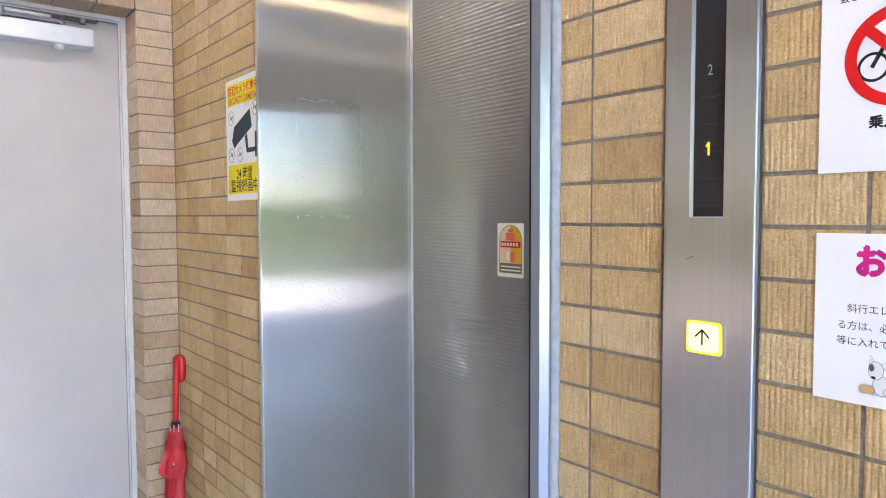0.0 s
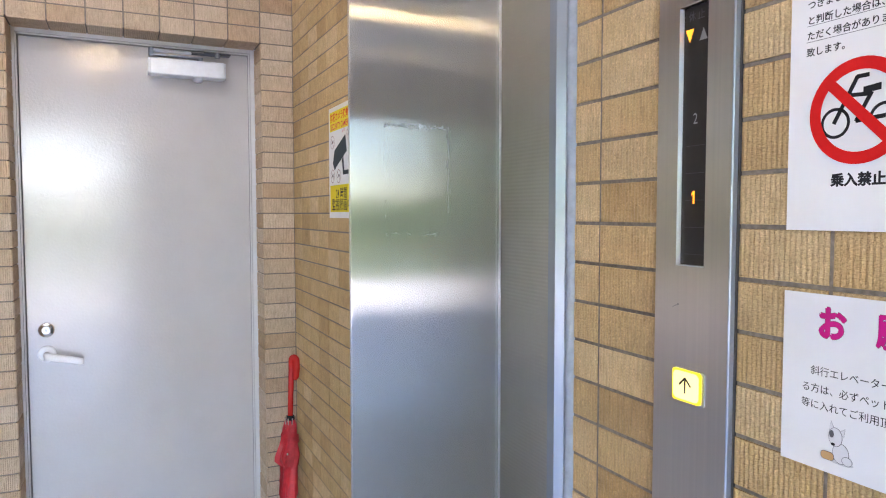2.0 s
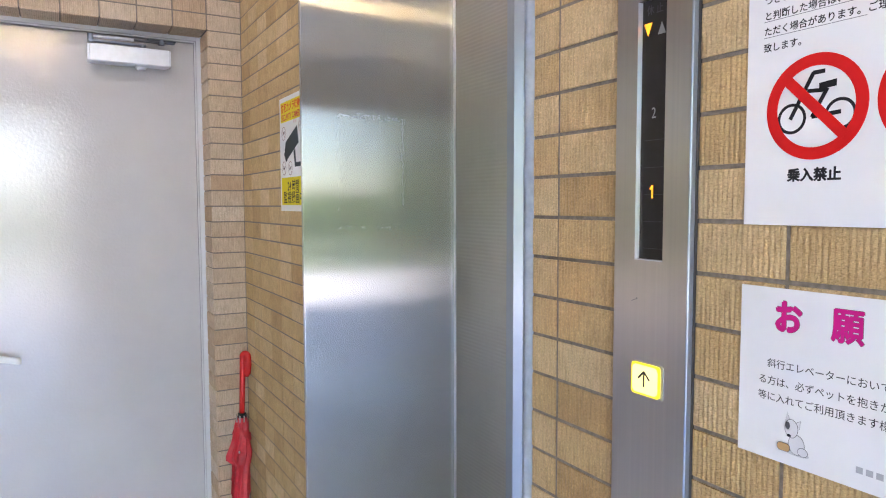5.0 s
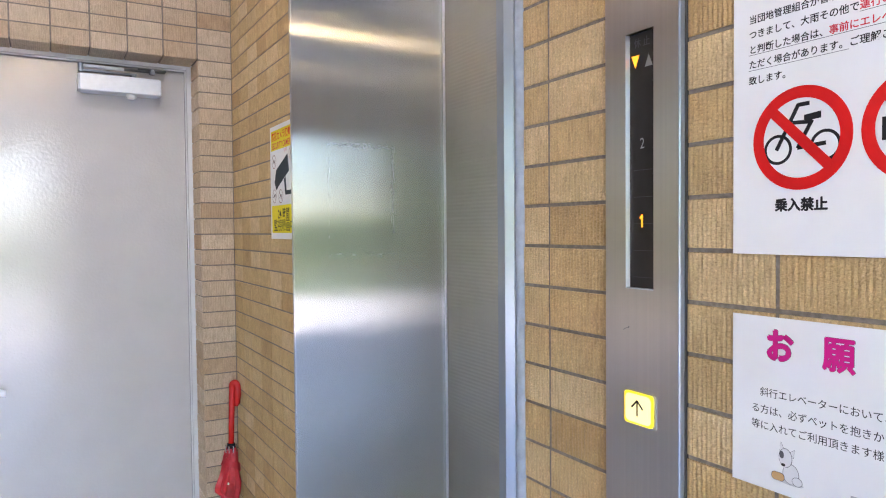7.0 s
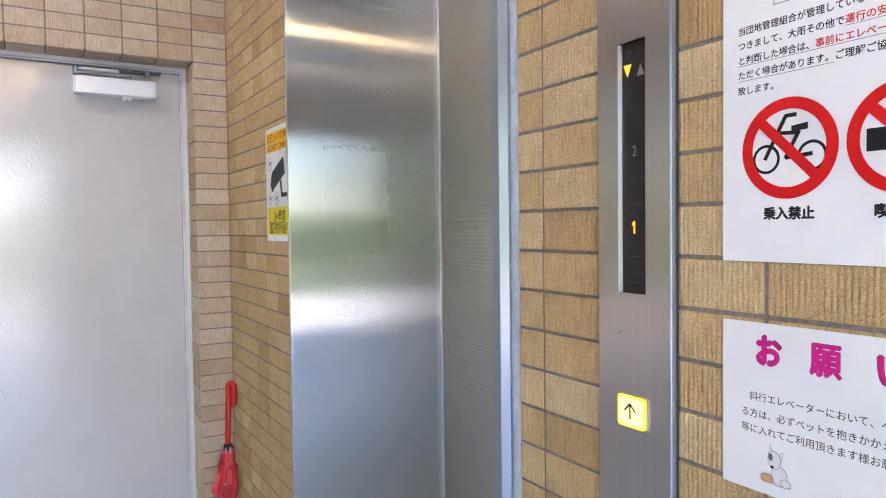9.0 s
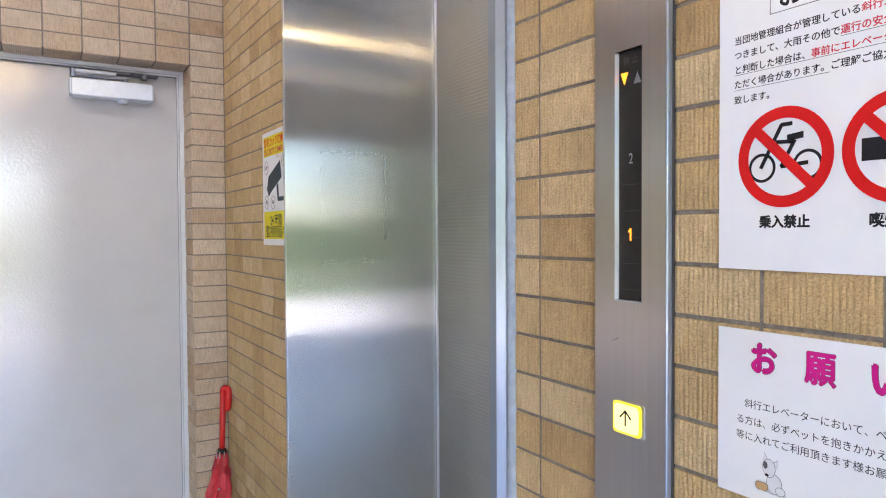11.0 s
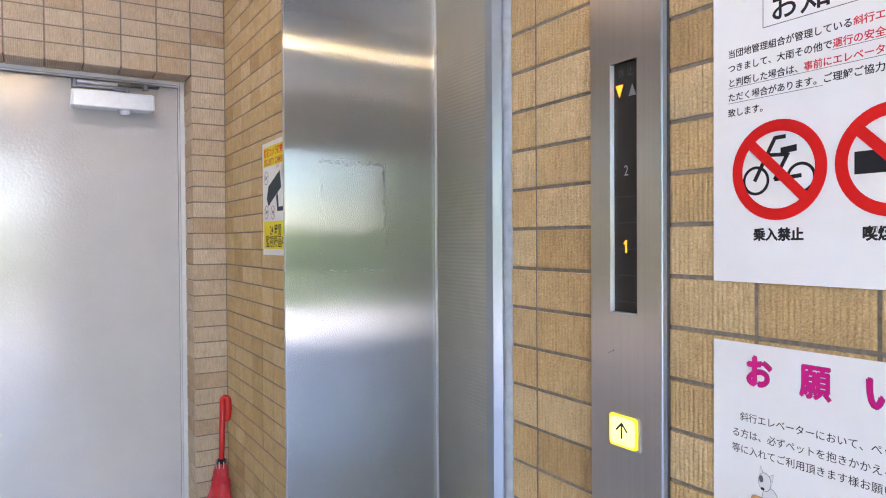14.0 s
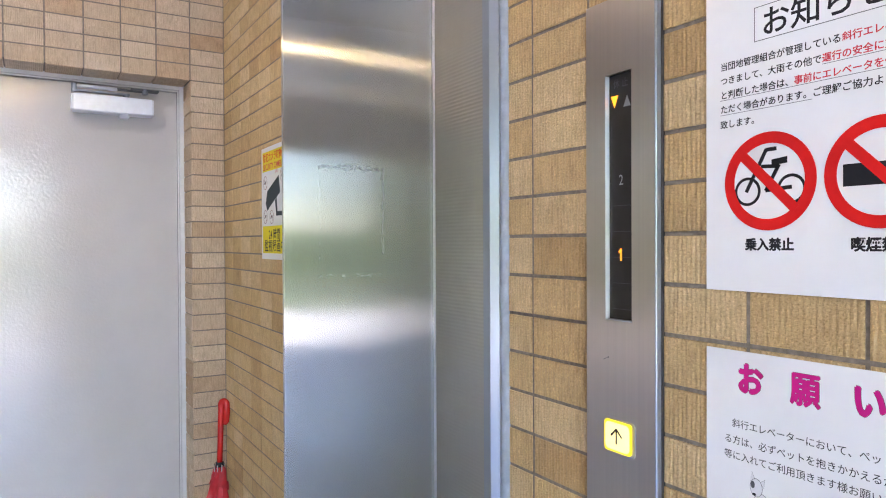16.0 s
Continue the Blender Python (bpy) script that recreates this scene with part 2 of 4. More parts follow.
# ---- building helpers ----
ORIGIN = {}


def finish(bm, name, material, smooth=False):
    me = bpy.data.meshes.new(name)
    bmesh.ops.recalc_face_normals(bm, faces=bm.faces)
    bm.to_mesh(me)
    bm.free()
    me.materials.append(material)
    if smooth:
        for p in me.polygons:
            p.use_smooth = True
    return me


def thing(name, at, label, category, group="", kind=""):
    ob = new(name)
    ob.empty_display_size = 0.05
    ob.location = at
    ORIGIN[ob] = Vector(at)
    return tagged(ob, label, category, group, kind)


def part(name, bm, material, parent, label="", smooth=False):
    """Links a bmesh, given in world metres, as one mesh under a thing or a part."""
    base = ORIGIN[parent]
    bmesh.ops.translate(bm, verts=bm.verts, vec=-base)
    ob = new(name, finish(bm, name, material, smooth))
    ob.parent = parent
    ORIGIN[ob] = base
    return tagged(ob, label)


def solid(name, bm, material, label, category, kind="", at=(0, 0, 0), smooth=False):
    """A top-level thing that is one mesh."""
    bmesh.ops.translate(bm, verts=bm.verts, vec=-Vector(at))
    ob = new(name, finish(bm, name, material, smooth))
    ob.location = at
    ORIGIN[ob] = Vector(at)
    return tagged(ob, label, category, kind=kind)


def box(lo, hi, bevel=0.0, seg=2, bm=None):
    bm2 = bmesh.new()
    bmesh.ops.create_cube(bm2, size=1)
    lo, hi = Vector(lo), Vector(hi)
    for v in bm2.verts:
        v.co = Vector([(lo[i] + hi[i]) / 2 + v.co[i] * (hi[i] - lo[i]) for i in range(3)])
    if bevel:
        bmesh.ops.bevel(bm2, geom=bm2.edges[:], offset=bevel, segments=seg, affect="EDGES", profile=0.5)
    return merge(bm, bm2)


def merge(bm, other):
    if bm is None:
        return other
    me = bpy.data.meshes.new("tmp")
    other.to_mesh(me)
    other.free()
    bm.from_mesh(me)
    bpy.data.meshes.remove(me)
    return bm


def tube(points, radii, seg=14, caps=True, bm=None):
    """A round bar through points, with one radius a point."""
    bm = bm or bmesh.new()
    pts = [Vector(p) for p in points]
    rings = []
    ref = None
    for i, p in enumerate(pts):
        d = (pts[min(i + 1, len(pts) - 1)] - pts[max(i - 1, 0)]).normalized()
        if ref is None:
            ref = d.orthogonal().normalized()
        ref = (ref - d * ref.dot(d)).normalized()
        side = d.cross(ref)
        r = radii[i] if isinstance(radii, (list, tuple)) else radii
        rings.append([bm.verts.new(p + (ref * math.cos(a) + side * math.sin(a)) * r) for a in [2 * math.pi * k / seg for k in range(seg)]])
    for a, b in zip(rings, rings[1:]):
        for k in range(seg):
            bm.faces.new((a[k], a[(k + 1) % seg], b[(k + 1) % seg], b[k]))
    if caps:
        bm.faces.new(rings[0][::-1])
        bm.faces.new(rings[-1])
    return bm


# Flat drawing on the lift wall: u runs to the viewer's right (-y), v up.
def on_wall(u, v, off):
    return Vector((EX - off, -u, v))


def slab(outline, off, thick=0.00012, bm=None):
    """A thin sheet with the given outline of (u, v)."""
    bm = bm or bmesh.new()
    vs = [bm.verts.new(on_wall(u, v, off)) for u, v in outline]
    f = bm.faces.new(vs)
    r = bmesh.ops.extrude_face_region(bm, geom=[f])
    bmesh.ops.translate(bm, verts=[e for e in r["geom"] if isinstance(e, bmesh.types.BMVert)], vec=(-thick, 0, 0))
    return bm


def rect(u0, v0, u1, v1):
    return [(u0, v0), (u1, v0), (u1, v1), (u0, v1)]


def rounded(u0, v0, u1, v1, r, n=6):
    out = []
    for cu, cv, a0 in ((u1 - r, v1 - r, 0), (u0 + r, v1 - r, 90), (u0 + r, v0 + r, 180), (u1 - r, v0 + r, 270)):
        out += [(cu + r * math.cos(radians(a0 + 90 * k / n)), cv + r * math.sin(radians(a0 + 90 * k / n))) for k in range(n + 1)]
    return out


def disc(cu, cv, ru, rv=None, n=40):
    rv = rv or ru
    return [(cu + ru * math.cos(2 * math.pi * k / n), cv + rv * math.sin(2 * math.pi * k / n)) for k in range(n)]


def ring(cu, cv, r0, r1, off, thick=0.00012, n=48, bm=None):
    bm = bm or bmesh.new()
    rows = []
    for r, o in ((r0, off), (r1, off), (r1, off + thick), (r0, off + thick)):
        rows.append([bm.verts.new(on_wall(cu + r * math.cos(2 * math.pi * k / n), cv + r * math.sin(2 * math.pi * k / n), o)) for k in range(n)])
    for a, b in zip(rows, rows[1:] + rows[:1]):
        for k in range(n):
            bm.faces.new((a[k], a[(k + 1) % n], b[(k + 1) % n], b[k]))
    return bm


def stroke(pts, w, off, thick=0.00012, bm=None):
    bm = bm or bmesh.new()
    for (u0, v0), (u1, v1) in zip(pts, pts[1:]):
        d = Vector((u1 - u0, v1 - v0)).normalized() * w / 2
        n = Vector((-d.y, d.x))
        a, b = Vector((u0, v0)) - d * 0.3, Vector((u1, v1)) + d * 0.3
        slab([tuple(a - n), tuple(b - n), tuple(b + n), tuple(a + n)], off, thick, bm)
    return bm


def words(name, body, u, v, size, material, parent, off, bold=0.0, squeeze=1.0, align="LEFT", label="", spread=0.0):
    """Lettering on the lift wall; v is its middle height."""
    cu = bpy.data.curves.new(name, "FONT")
    cu.body, cu.size, cu.align_x = body, size, align
    cu.offset, cu.extrude = bold * size, 0.00005
    cu.resolution_u = 3
    tmp = bpy.data.objects.new(name, cu)
    scene.collection.objects.link(tmp)
    bpy.context.view_layer.update()
    me = bpy.data.meshes.new_from_object(tmp.evaluated_get(bpy.context.evaluated_depsgraph_get()))
    bpy.data.objects.remove(tmp)
    bpy.data.curves.remove(cu)
    base = ORIGIN[parent]
    for p in me.vertices:
        p.co = on_wall(u + p.co.x * squeeze, v - 0.38 * size + p.co.y, off + p.co.z) - base
    if spread:
        bm = bmesh.new()
        for du, dv in ((0, 0), (spread, 0), (-spread, 0), (0, spread), (0, -spread), (spread * 0.7, spread * 0.7), (-spread * 0.7, -spread * 0.7)):
            n0 = len(bm.verts)
            bm.from_mesh(me)
            bm.verts.ensure_lookup_table()
            bmesh.ops.translate(bm, verts=bm.verts[n0:], vec=(-(du + dv) * 0.004, -du, dv))
        bm.to_mesh(me)
        bm.free()
    me.materials.clear()
    me.materials.append(material)
    ob = new(name, me)
    ob.parent = parent
    ORIGIN[ob] = base
    return tagged(ob, label)


# ---- structure ----
solid("floor", box((-2.3, -3.6, -0.12), (1.5, 2.3, 0)), M_FLOOR, "grey concrete lobby floor", "floor", "structure")
solid("ceiling", box((-2.3, -1.95, CEIL), (1.7, 2.3, CEIL + 0.25)), M_CEIL, "white painted lobby ceiling", "ceiling", "structure")
solid("wall_upper", box((-2.6, -1.8, CEIL + 0.25), (6.0, 2.3, 7.6)), M_FARTILE, "tiled storeys above the lobby", "wall", "structure")
solid("wall_west", box((-2.6, -1.8, -0.12), (-2.3, 2.3, CEIL + 0.25)), M_FARTILE, "buff tiled lobby wall", "wall", "structure")
bm = box((-2.3, -1.95, 0), (-1.02, -1.8, CEIL))
box((0.34, -1.95, 0), (1.7, -1.8, CEIL), bm=bm)
box((-1.02, -1.95, 2.12), (0.34, -1.8, CEIL), bm=bm)
solid("wall_south", bm, M_FARTILE, "buff tiled wall round the open entrance", "wall", "structure")
solid("ground_lawn", box((-200, -400, -0.121), (200, -12.2, -0.112)), M_GRASS, "green lawn beyond the paving", "lawn", "structure")
solid("ground", box((-200, -400, -0.4), (200, 200, -0.12)), M_ASPHALT, "pale grey paving outside", "ground", "structure")

# lift wall: recessed mortar bed, with an opening for the lift and tiles set on it
MB = EX + 0.0021
bm = box((MB, JL + 0.015, 0), (1.5, 2.3, CEIL))
box((MB, -1.9, 0), (1.5, JR - 0.030, CEIL), bm=bm)
box((MB, JR - 0.030, HEAD + 0.015), (1.5, JL + 0.015, CEIL), bm=bm)
wall_east = solid("wall_east", bm, M_MORTAR, "buff tiled lift wall with grey joints", "wall", "structure")
solid("wall_lift_back", box((DEPTH + 0.06, JR - 0.1, 0), (1.5, JL + 0.1, CEIL)), M_DARKMETAL, "dark lift shaft closure behind the door", "wall", "structure")
# door wall: opening for the metal door
MD = YD + 0.0024
OL, OR = XC - 8 * COL, XC - COL
bm = box((-2.3, MD, 0), (OL - 0.006, 2.3, CEIL))
box((OR + 0.006, MD, 0), (MB, 2.3, CEIL), bm=bm)
box((OL - 0.006, MD, ZD + 0.006), (OR + 0.006, 2.3, CEIL), bm=bm)
wall_north = solid("wall_north", bm, M_MORTAR, "buff tiled wall round a metal door", "wall", "structure")
solid("wall_behind_door", box((OL - 0.05, 2.2, 0), (OR + 0.05, 2.3, 2.1)), M_DARKMETAL, "dark closure behind the metal door", "wall", "structure")


# ---- steel lift frame and door ----
def lift_frame():
    t = thing("lift_surround", (FRONT, (JL + JR) / 2, 0), "hairline stainless steel lift door surround, slightly scuffed", "lift frame")
    a = box((FRONT, JL, 0.0), (DEPTH + 0.02, JL + 0.014, HEAD + 0.014), 0.0015)
    side = part("jamb", a, M_STEEL, t, "wide brushed steel jamb with removed-sticker traces")
    bm = bmesh.new()
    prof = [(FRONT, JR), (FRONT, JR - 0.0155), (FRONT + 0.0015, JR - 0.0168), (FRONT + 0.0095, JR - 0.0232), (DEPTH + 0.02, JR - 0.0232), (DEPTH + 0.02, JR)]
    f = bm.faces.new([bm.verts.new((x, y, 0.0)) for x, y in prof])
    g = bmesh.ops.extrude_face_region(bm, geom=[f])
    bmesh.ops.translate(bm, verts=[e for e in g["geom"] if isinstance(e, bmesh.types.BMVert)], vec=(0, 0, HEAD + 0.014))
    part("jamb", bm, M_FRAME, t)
    part("head", box((FRONT, JR + 0.0005, HEAD), (DEPTH + 0.02, JL - 0.0005, HEAD + 0.014), 0.001), M_STEEL, t)
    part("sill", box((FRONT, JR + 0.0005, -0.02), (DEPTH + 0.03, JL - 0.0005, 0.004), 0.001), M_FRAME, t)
    # traces of glue left by a sheet that once hung on the wide jamb
    rnd = random.Random(4)
    g = bmesh.new()
    x0, x1, z0, z1 = 0.925, 1.100, 1.392, 1.665
    for _ in range(190):
        edge = rnd.random()
        if edge < 0.45:
            x, z, w, h = rnd.uniform(x0, x1), z1 + rnd.gauss(0, 0.0035), rnd.uniform(0.0008, 0.005), rnd.uniform(0.0003, 0.0012)
        elif edge < 0.78:
            x, z, w, h = x1 + rnd.gauss(0, 0.0025), rnd.uniform(z0 + 0.05, z1), rnd.uniform(0.0003, 0.0010), rnd.uniform(0.0012, 0.009)
        elif edge < 0.96:
            x, z, w, h = rnd.uniform(x0, x1), z0 + rnd.gauss(0, 0.003), rnd.uniform(0.0008, 0.004), rnd.uniform(0.0003, 0.0012)
        else:
            x, z, w, h = x0 + rnd.gauss(0, 0.002), rnd.uniform(z0, z1), rnd.uniform(0.0003, 0.0008), rnd.uniform(0.0012, 0.008)
        box((x - w, JL - rnd.uniform(0.00012, 0.0004), z - h), (x + w, JL + 0.0004, z + h), bm=g)
    tagged(part("glue_trace", g, M_GLUE, side, "faint grey glue traces"), kind="stuff")
    # a few light scratches low on the jamb
    for x, z, tilt, n in ((0.925, 0.796, 30, 0.014), (0.885, 0.915, 12, 0.005)):
        d = Vector((math.cos(radians(tilt)), 0, math.sin(radians(tilt)))) * n
        c = Vector((x, JL, z))
        part("scratch", tube([c - d, c, c + d], [0.0001, 0.00022, 0.0001], 6), M_STEEL, side, "fine bright scratch")
    return t


M_GLUE = steel_material("glue_residue", (0.47, 0.475, 0.47), 0.28, 0.75, 0.15, 0.25)
lift_frame()


def lift_door():
    t = thing("lift_door", (DEPTH, (JL + JR) / 2, 0), "closed ribbed stainless steel lift door", "lift door")
    bm = bmesh.new()
    pitch, z = 0.0096, 0.006
    y0, y1 = 0.809, JL - 0.006
    prev = None
    while z < HEAD - 0.014:
        for k in range(6):
            dx = 0.00021 * (1 - math.cos(2 * math.pi * k / 6))
            cur = (bm.verts.new((DEPTH + dx, y0, z + pitch * k / 6)), bm.verts.new((DEPTH + dx, y1, z + pitch * k / 6)))
            if prev:
                bm.faces.new((prev[0], prev[1], cur[1], cur[0]))
            prev = cur
        z += pitch
    g = bmesh.ops.extrude_face_region(bm, geom=bm.faces[:])
    bmesh.ops.translate(bm, verts=[e for e in g["geom"] if isinstance(e, bmesh.types.BMVert)], vec=(0.022, 0, 0))
    part("door_panel", bm, M_RIB, t, smooth=True)
    part("door_panel", box((DEPTH + 0.034, JR + 0.002, 0.006), (DEPTH + 0.056, 0.86, HEAD - 0.014), 0.001), M_RIB, t, "second panel sliding behind the first")
    # Black strip stands in for the shade in the gap between the panels.
    part("door_seal", box((DEPTH + 0.001, y0 - 0.004, 0.006), (DEPTH + 0.020, y0 - 0.0003, HEAD - 0.014), 0.0005), M_BLACK, t, "black strip for the shaded gap between the door panels")
    part("door_edge", box((DEPTH - 0.004, y1 - 0.004, 0.005), (DEPTH + 0.02, y1 + 0.003, HEAD - 0.004), 0.001), M_EDGE, t, "bright folded steel edge")
    return t


lift_door()


def door_sticker():
    """A finger-pinch warning on the ribbed door."""
    o = EX - DEPTH + 0.0011
    t = thing("warning_sticker", (DEPTH, -(-0.865), 1.315), "cream and orange finger warning sticker on the lift door", "sticker")
    u0, u1, v0, v1 = -0.906, -0.822, 1.256, 1.376
    part("backing", slab(rounded(u0, v0, u1, v1, 0.005), o), M_CREAM, t)
    arch = [(u0 + 0.007, v0 + 0.03), (u1 - 0.006, v0 + 0.03)]
    c, r = (u0 + u1) / 2 + 0.0005, (u1 - u0) / 2 - 0.0065
    arch += [(c + r * math.cos(radians(a)), v1 - 0.004 - r + r * math.sin(radians(a))) for a in range(0, 181, 12)]
    part("pale_field", slab(arch, o + 0.0002), M_PEACH, t)
    part("orange_field", slab([(max(u, c), v) for u, v in arch], o + 0.0003), M_ORANGE2, t)
    part("arch_line", stroke([*arch[1:], arch[0], arch[1]], 0.0012, o + 0.00045), M_OLIVE, t)
    part("picture", slab(rounded(c - 0.015, v1 - 0.038, c + 0.015, v1 - 0.021, 0.004), o + 0.0005), M_ORANGE, t)
    part("picture", slab(rounded(c - 0.008, v1 - 0.020, c + 0.008, v1 - 0.013, 0.003), o + 0.0005), M_ORANGE, t)
    part("picture", slab(rounded(c - 0.013, v1 - 0.083, c + 0.011, v1 - 0.063, 0.007), o + 0.0005), M_CREAM, t)
    part("picture", slab(rounded(c - 0.001, v1 - 0.086, c + 0.014, v1 - 0.062, 0.006), o + 0.0007), M_ORANGE, t)
    part("text_bar", slab(rect(u0 + 0.011, v1 - 0.054, u1 - 0.010, v1 - 0.040), o + 0.0006), M_RED, t)
    part("text_panel", slab(rect(u0 + 0.007, v0 + 0.009, u1 - 0.006, v0 + 0.031), o + 0.0004), M_OLIVE, t)
    for k in range(2):
        part("text_bar", slab(rect(u0 + 0.012, v0 + 0.014 + 0.008 * k, u1 - 0.010, v0 + 0.017 + 0.008 * k), o + 0.0006), M_CREAM, t)
    for k in range(6):
        part("text_bar", slab(rect(u0 + 0.0145 + 0.0092 * k, v1 - 0.0505, u0 + 0.0205 + 0.0092 * k, v1 - 0.0435), o + 0.0008), M_CREAM, t)


door_sticker()


def sealant():
    """Uneven bead of sealant between the frame and the tiles."""
    rnd = random.Random(9)
    bm = bmesh.new()
    prev = None
    z = 0.0
    while z < 2.14:
        w = 0.0105 + rnd.gauss(0, 0.0004)
        d = 0.0035 + rnd.gauss(0, 0.0005)
        y0 = JR - 0.0228
        prof = [(EX + 0.006, y0), (EX - 0.007, y0), (EX - d - 0.001, y0 - w * 0.35), (EX - d * 0.4, y0 - w * 0.85), (EX + 0.006, y0 - w)]
        cur = [bm.verts.new((x, y, z)) for x, y in prof]
        if prev:
            for i in range(len(prof) - 1):
                bm.faces.new((prev[i], prev[i + 1], cur[i + 1], cur[i]))
        prev = cur
        z += 0.012
    solid("trim_sealant", bm, M_CAULK, "grey sealant bead along the lift frame", "sealant", "structure", smooth=True)


sealant()


# ---- metal door in the door wall ----
def metal_door():
    t = thing("door_1", ((OL + OR) / 2, FY, 0), "closed light grey painted steel door", "door", kind="structure")
    fl, fr = OL - 0.004, OR + 0.004
    il, ir, it = 0.0615, 0.7275, 1.9765
    top = ZD + 0.004
    bm = box((fl, FY, 0), (il - 0.006, 2.14, top), 0.0015)
    box((ir + 0.006, FY, 0), (fr, 2.14, top), 0.0015, bm=bm)
    box((il - 0.006, FY, it + 0.006), (ir + 0.006, 2.14, top), 0.0015, bm=bm)
    box((il - 0.006, FY + 0.007, 0), (il - 0.001, 2.14, it + 0.006), 0.001, bm=bm)
    box((ir + 0.001, FY + 0.007, 0), (ir + 0.006, 2.14, it + 0.006), 0.001, bm=bm)
    box((il - 0.001, FY + 0.007, it + 0.001), (ir + 0.001, 2.14, it + 0.006), 0.001, bm=bm)
    part("door_frame", bm, M_DFRAME, t, "grey painted steel frame")
    leaf = part("leaf", box((il + 0.0015, SLAB, 0.008), (ir + 0.0006, SLAB + 0.04, it - 0.001), 0.0012), M_DOOR, t, "light grey gloss-painted leaf")
    # lock cylinder
    lx, lz = 0.1135, 1.0875
    part("lock_cylinder", tube([(lx, SLAB, lz), (lx, SLAB - 0.006, lz), (lx, SLAB - 0.008, lz)], [0.0225, 0.0225, 0.020], 28), M_CHROME, leaf, "round steel lock cylinder", True)
    part("key_plug", tube([(lx, SLAB - 0.008, lz), (lx, SLAB - 0.013, lz), (lx, SLAB - 0.0145, lz)], [0.013, 0.012, 0.010], 22), M_ALU, leaf)
    part("keyhole", box((lx - 0.0012, SLAB - 0.0152, lz - 0.004), (lx + 0.0012, SLAB - 0.0144, lz + 0.004)), M_BLACK, leaf)
    # lever handle
    hx, hz = 0.1135, 1.013
    part("handle_rose", tube([(hx, SLAB, hz), (hx, SLAB - 0.007, hz), (hx, SLAB - 0.009, hz)], [0.025, 0.025, 0.022], 30), M_WHITE, leaf, "round white handle rose")
    lever = tube([(hx, SLAB - 0.008, hz), (hx, SLAB - 0.030, hz), (hx + 0.003, SLAB - 0.042, hz), (hx + 0.012, SLAB - 0.049, hz - 0.001)], 0.0085, 14)
    part("lever_neck", lever, M_WHITE, leaf, smooth=True)
    bm = bmesh.new()
    prev = None
    for i in range(9):
        s = i / 8
        x, z = hx - 0.004 + 0.104 * s, hz + 0.001 - 0.021 * s - 0.004 * s * s
        h, w, y = 0.0122 - 0.002 * s, 0.0065 - 0.001 * s, SLAB - 0.050 + 0.004 * s * s
        cur = [bm.verts.new((x, y + w * math.cos(a), z + h * math.sin(a))) for a in [2 * math.pi * k / 14 for k in range(14)]]
        if prev:
            for k in range(14):
                bm.faces.new((prev[k], prev[(k + 1) % 14], cur[(k + 1) % 14], cur[k]))
        else:
            bm.faces.new(cur[::-1])
        prev = cur
    bm.faces.new(prev)
    part("lever", bm, M_WHITE, leaf, "white lever handle", True)
    return t


metal_door()


def door_closer():
    """Overhead closer with its folded arm."""
    t = thing("door_closer", (0.53, SLAB, 1.905), "silver overhead door closer with folded arm", "door closer")
    part("body", box((0.420, 1.957, 1.880), (0.643, 2.010, 1.931), 0.003), M_ALU, t)
    part("mounting_plate", box((0.424, 2.008, 1.884), (0.639, SLAB, 1.927), 0.002), M_ALU, t)
    part("end_cap", box((0.6432, 1.959, 1.882), (0.6475, 2.008, 1.929), 0.001), M_ALU, t)
    part("end_cap", box((0.4155, 1.959, 1.882), (0.4198, 2.008, 1.929), 0.001), M_ALU, t)
    part("adjuster_cap", tube([(0.563, 1.985, 1.880), (0.563, 1.985, 1.873), (0.563, 1.985, 1.868)], [0.016, 0.016, 0.012], 24), M_ALU, t)
    part("spindle", tube([(0.570, 1.985, 1.930), (0.570, 1.985, 1.946)], 0.009, 16), M_ARM, t)
    part("main_arm", box((0.419, 1.977, 1.940), (0.580, 1.993, 1.9465), 0.002), M_ARM, t)
    part("elbow", tube([(0.426, 1.985, 1.938), (0.426, 1.985, 1.964)], 0.0085, 16), M_ARM, t)
    part("link_rod", tube([(0.426, 1.985, 1.958), (0.545, 1.993, 1.959)], 0.0058, 12), M_ALU, t)
    part("link_rod", tube([(0.545, 1.993, 1.959), (0.628, 1.997, 1.960)], 0.004, 12), M_DARKMETAL, t)
    part("shoe", tube([(0.626, 1.997, 1.952), (0.626, 1.997, 1.968)], 0.009, 14), M_ARM, t)
    part("bracket", box((0.585, 1.990, 1.963), (0.668, FY + 0.004, 1.968), 0.001), M_DARKMETAL, t)


door_closer()


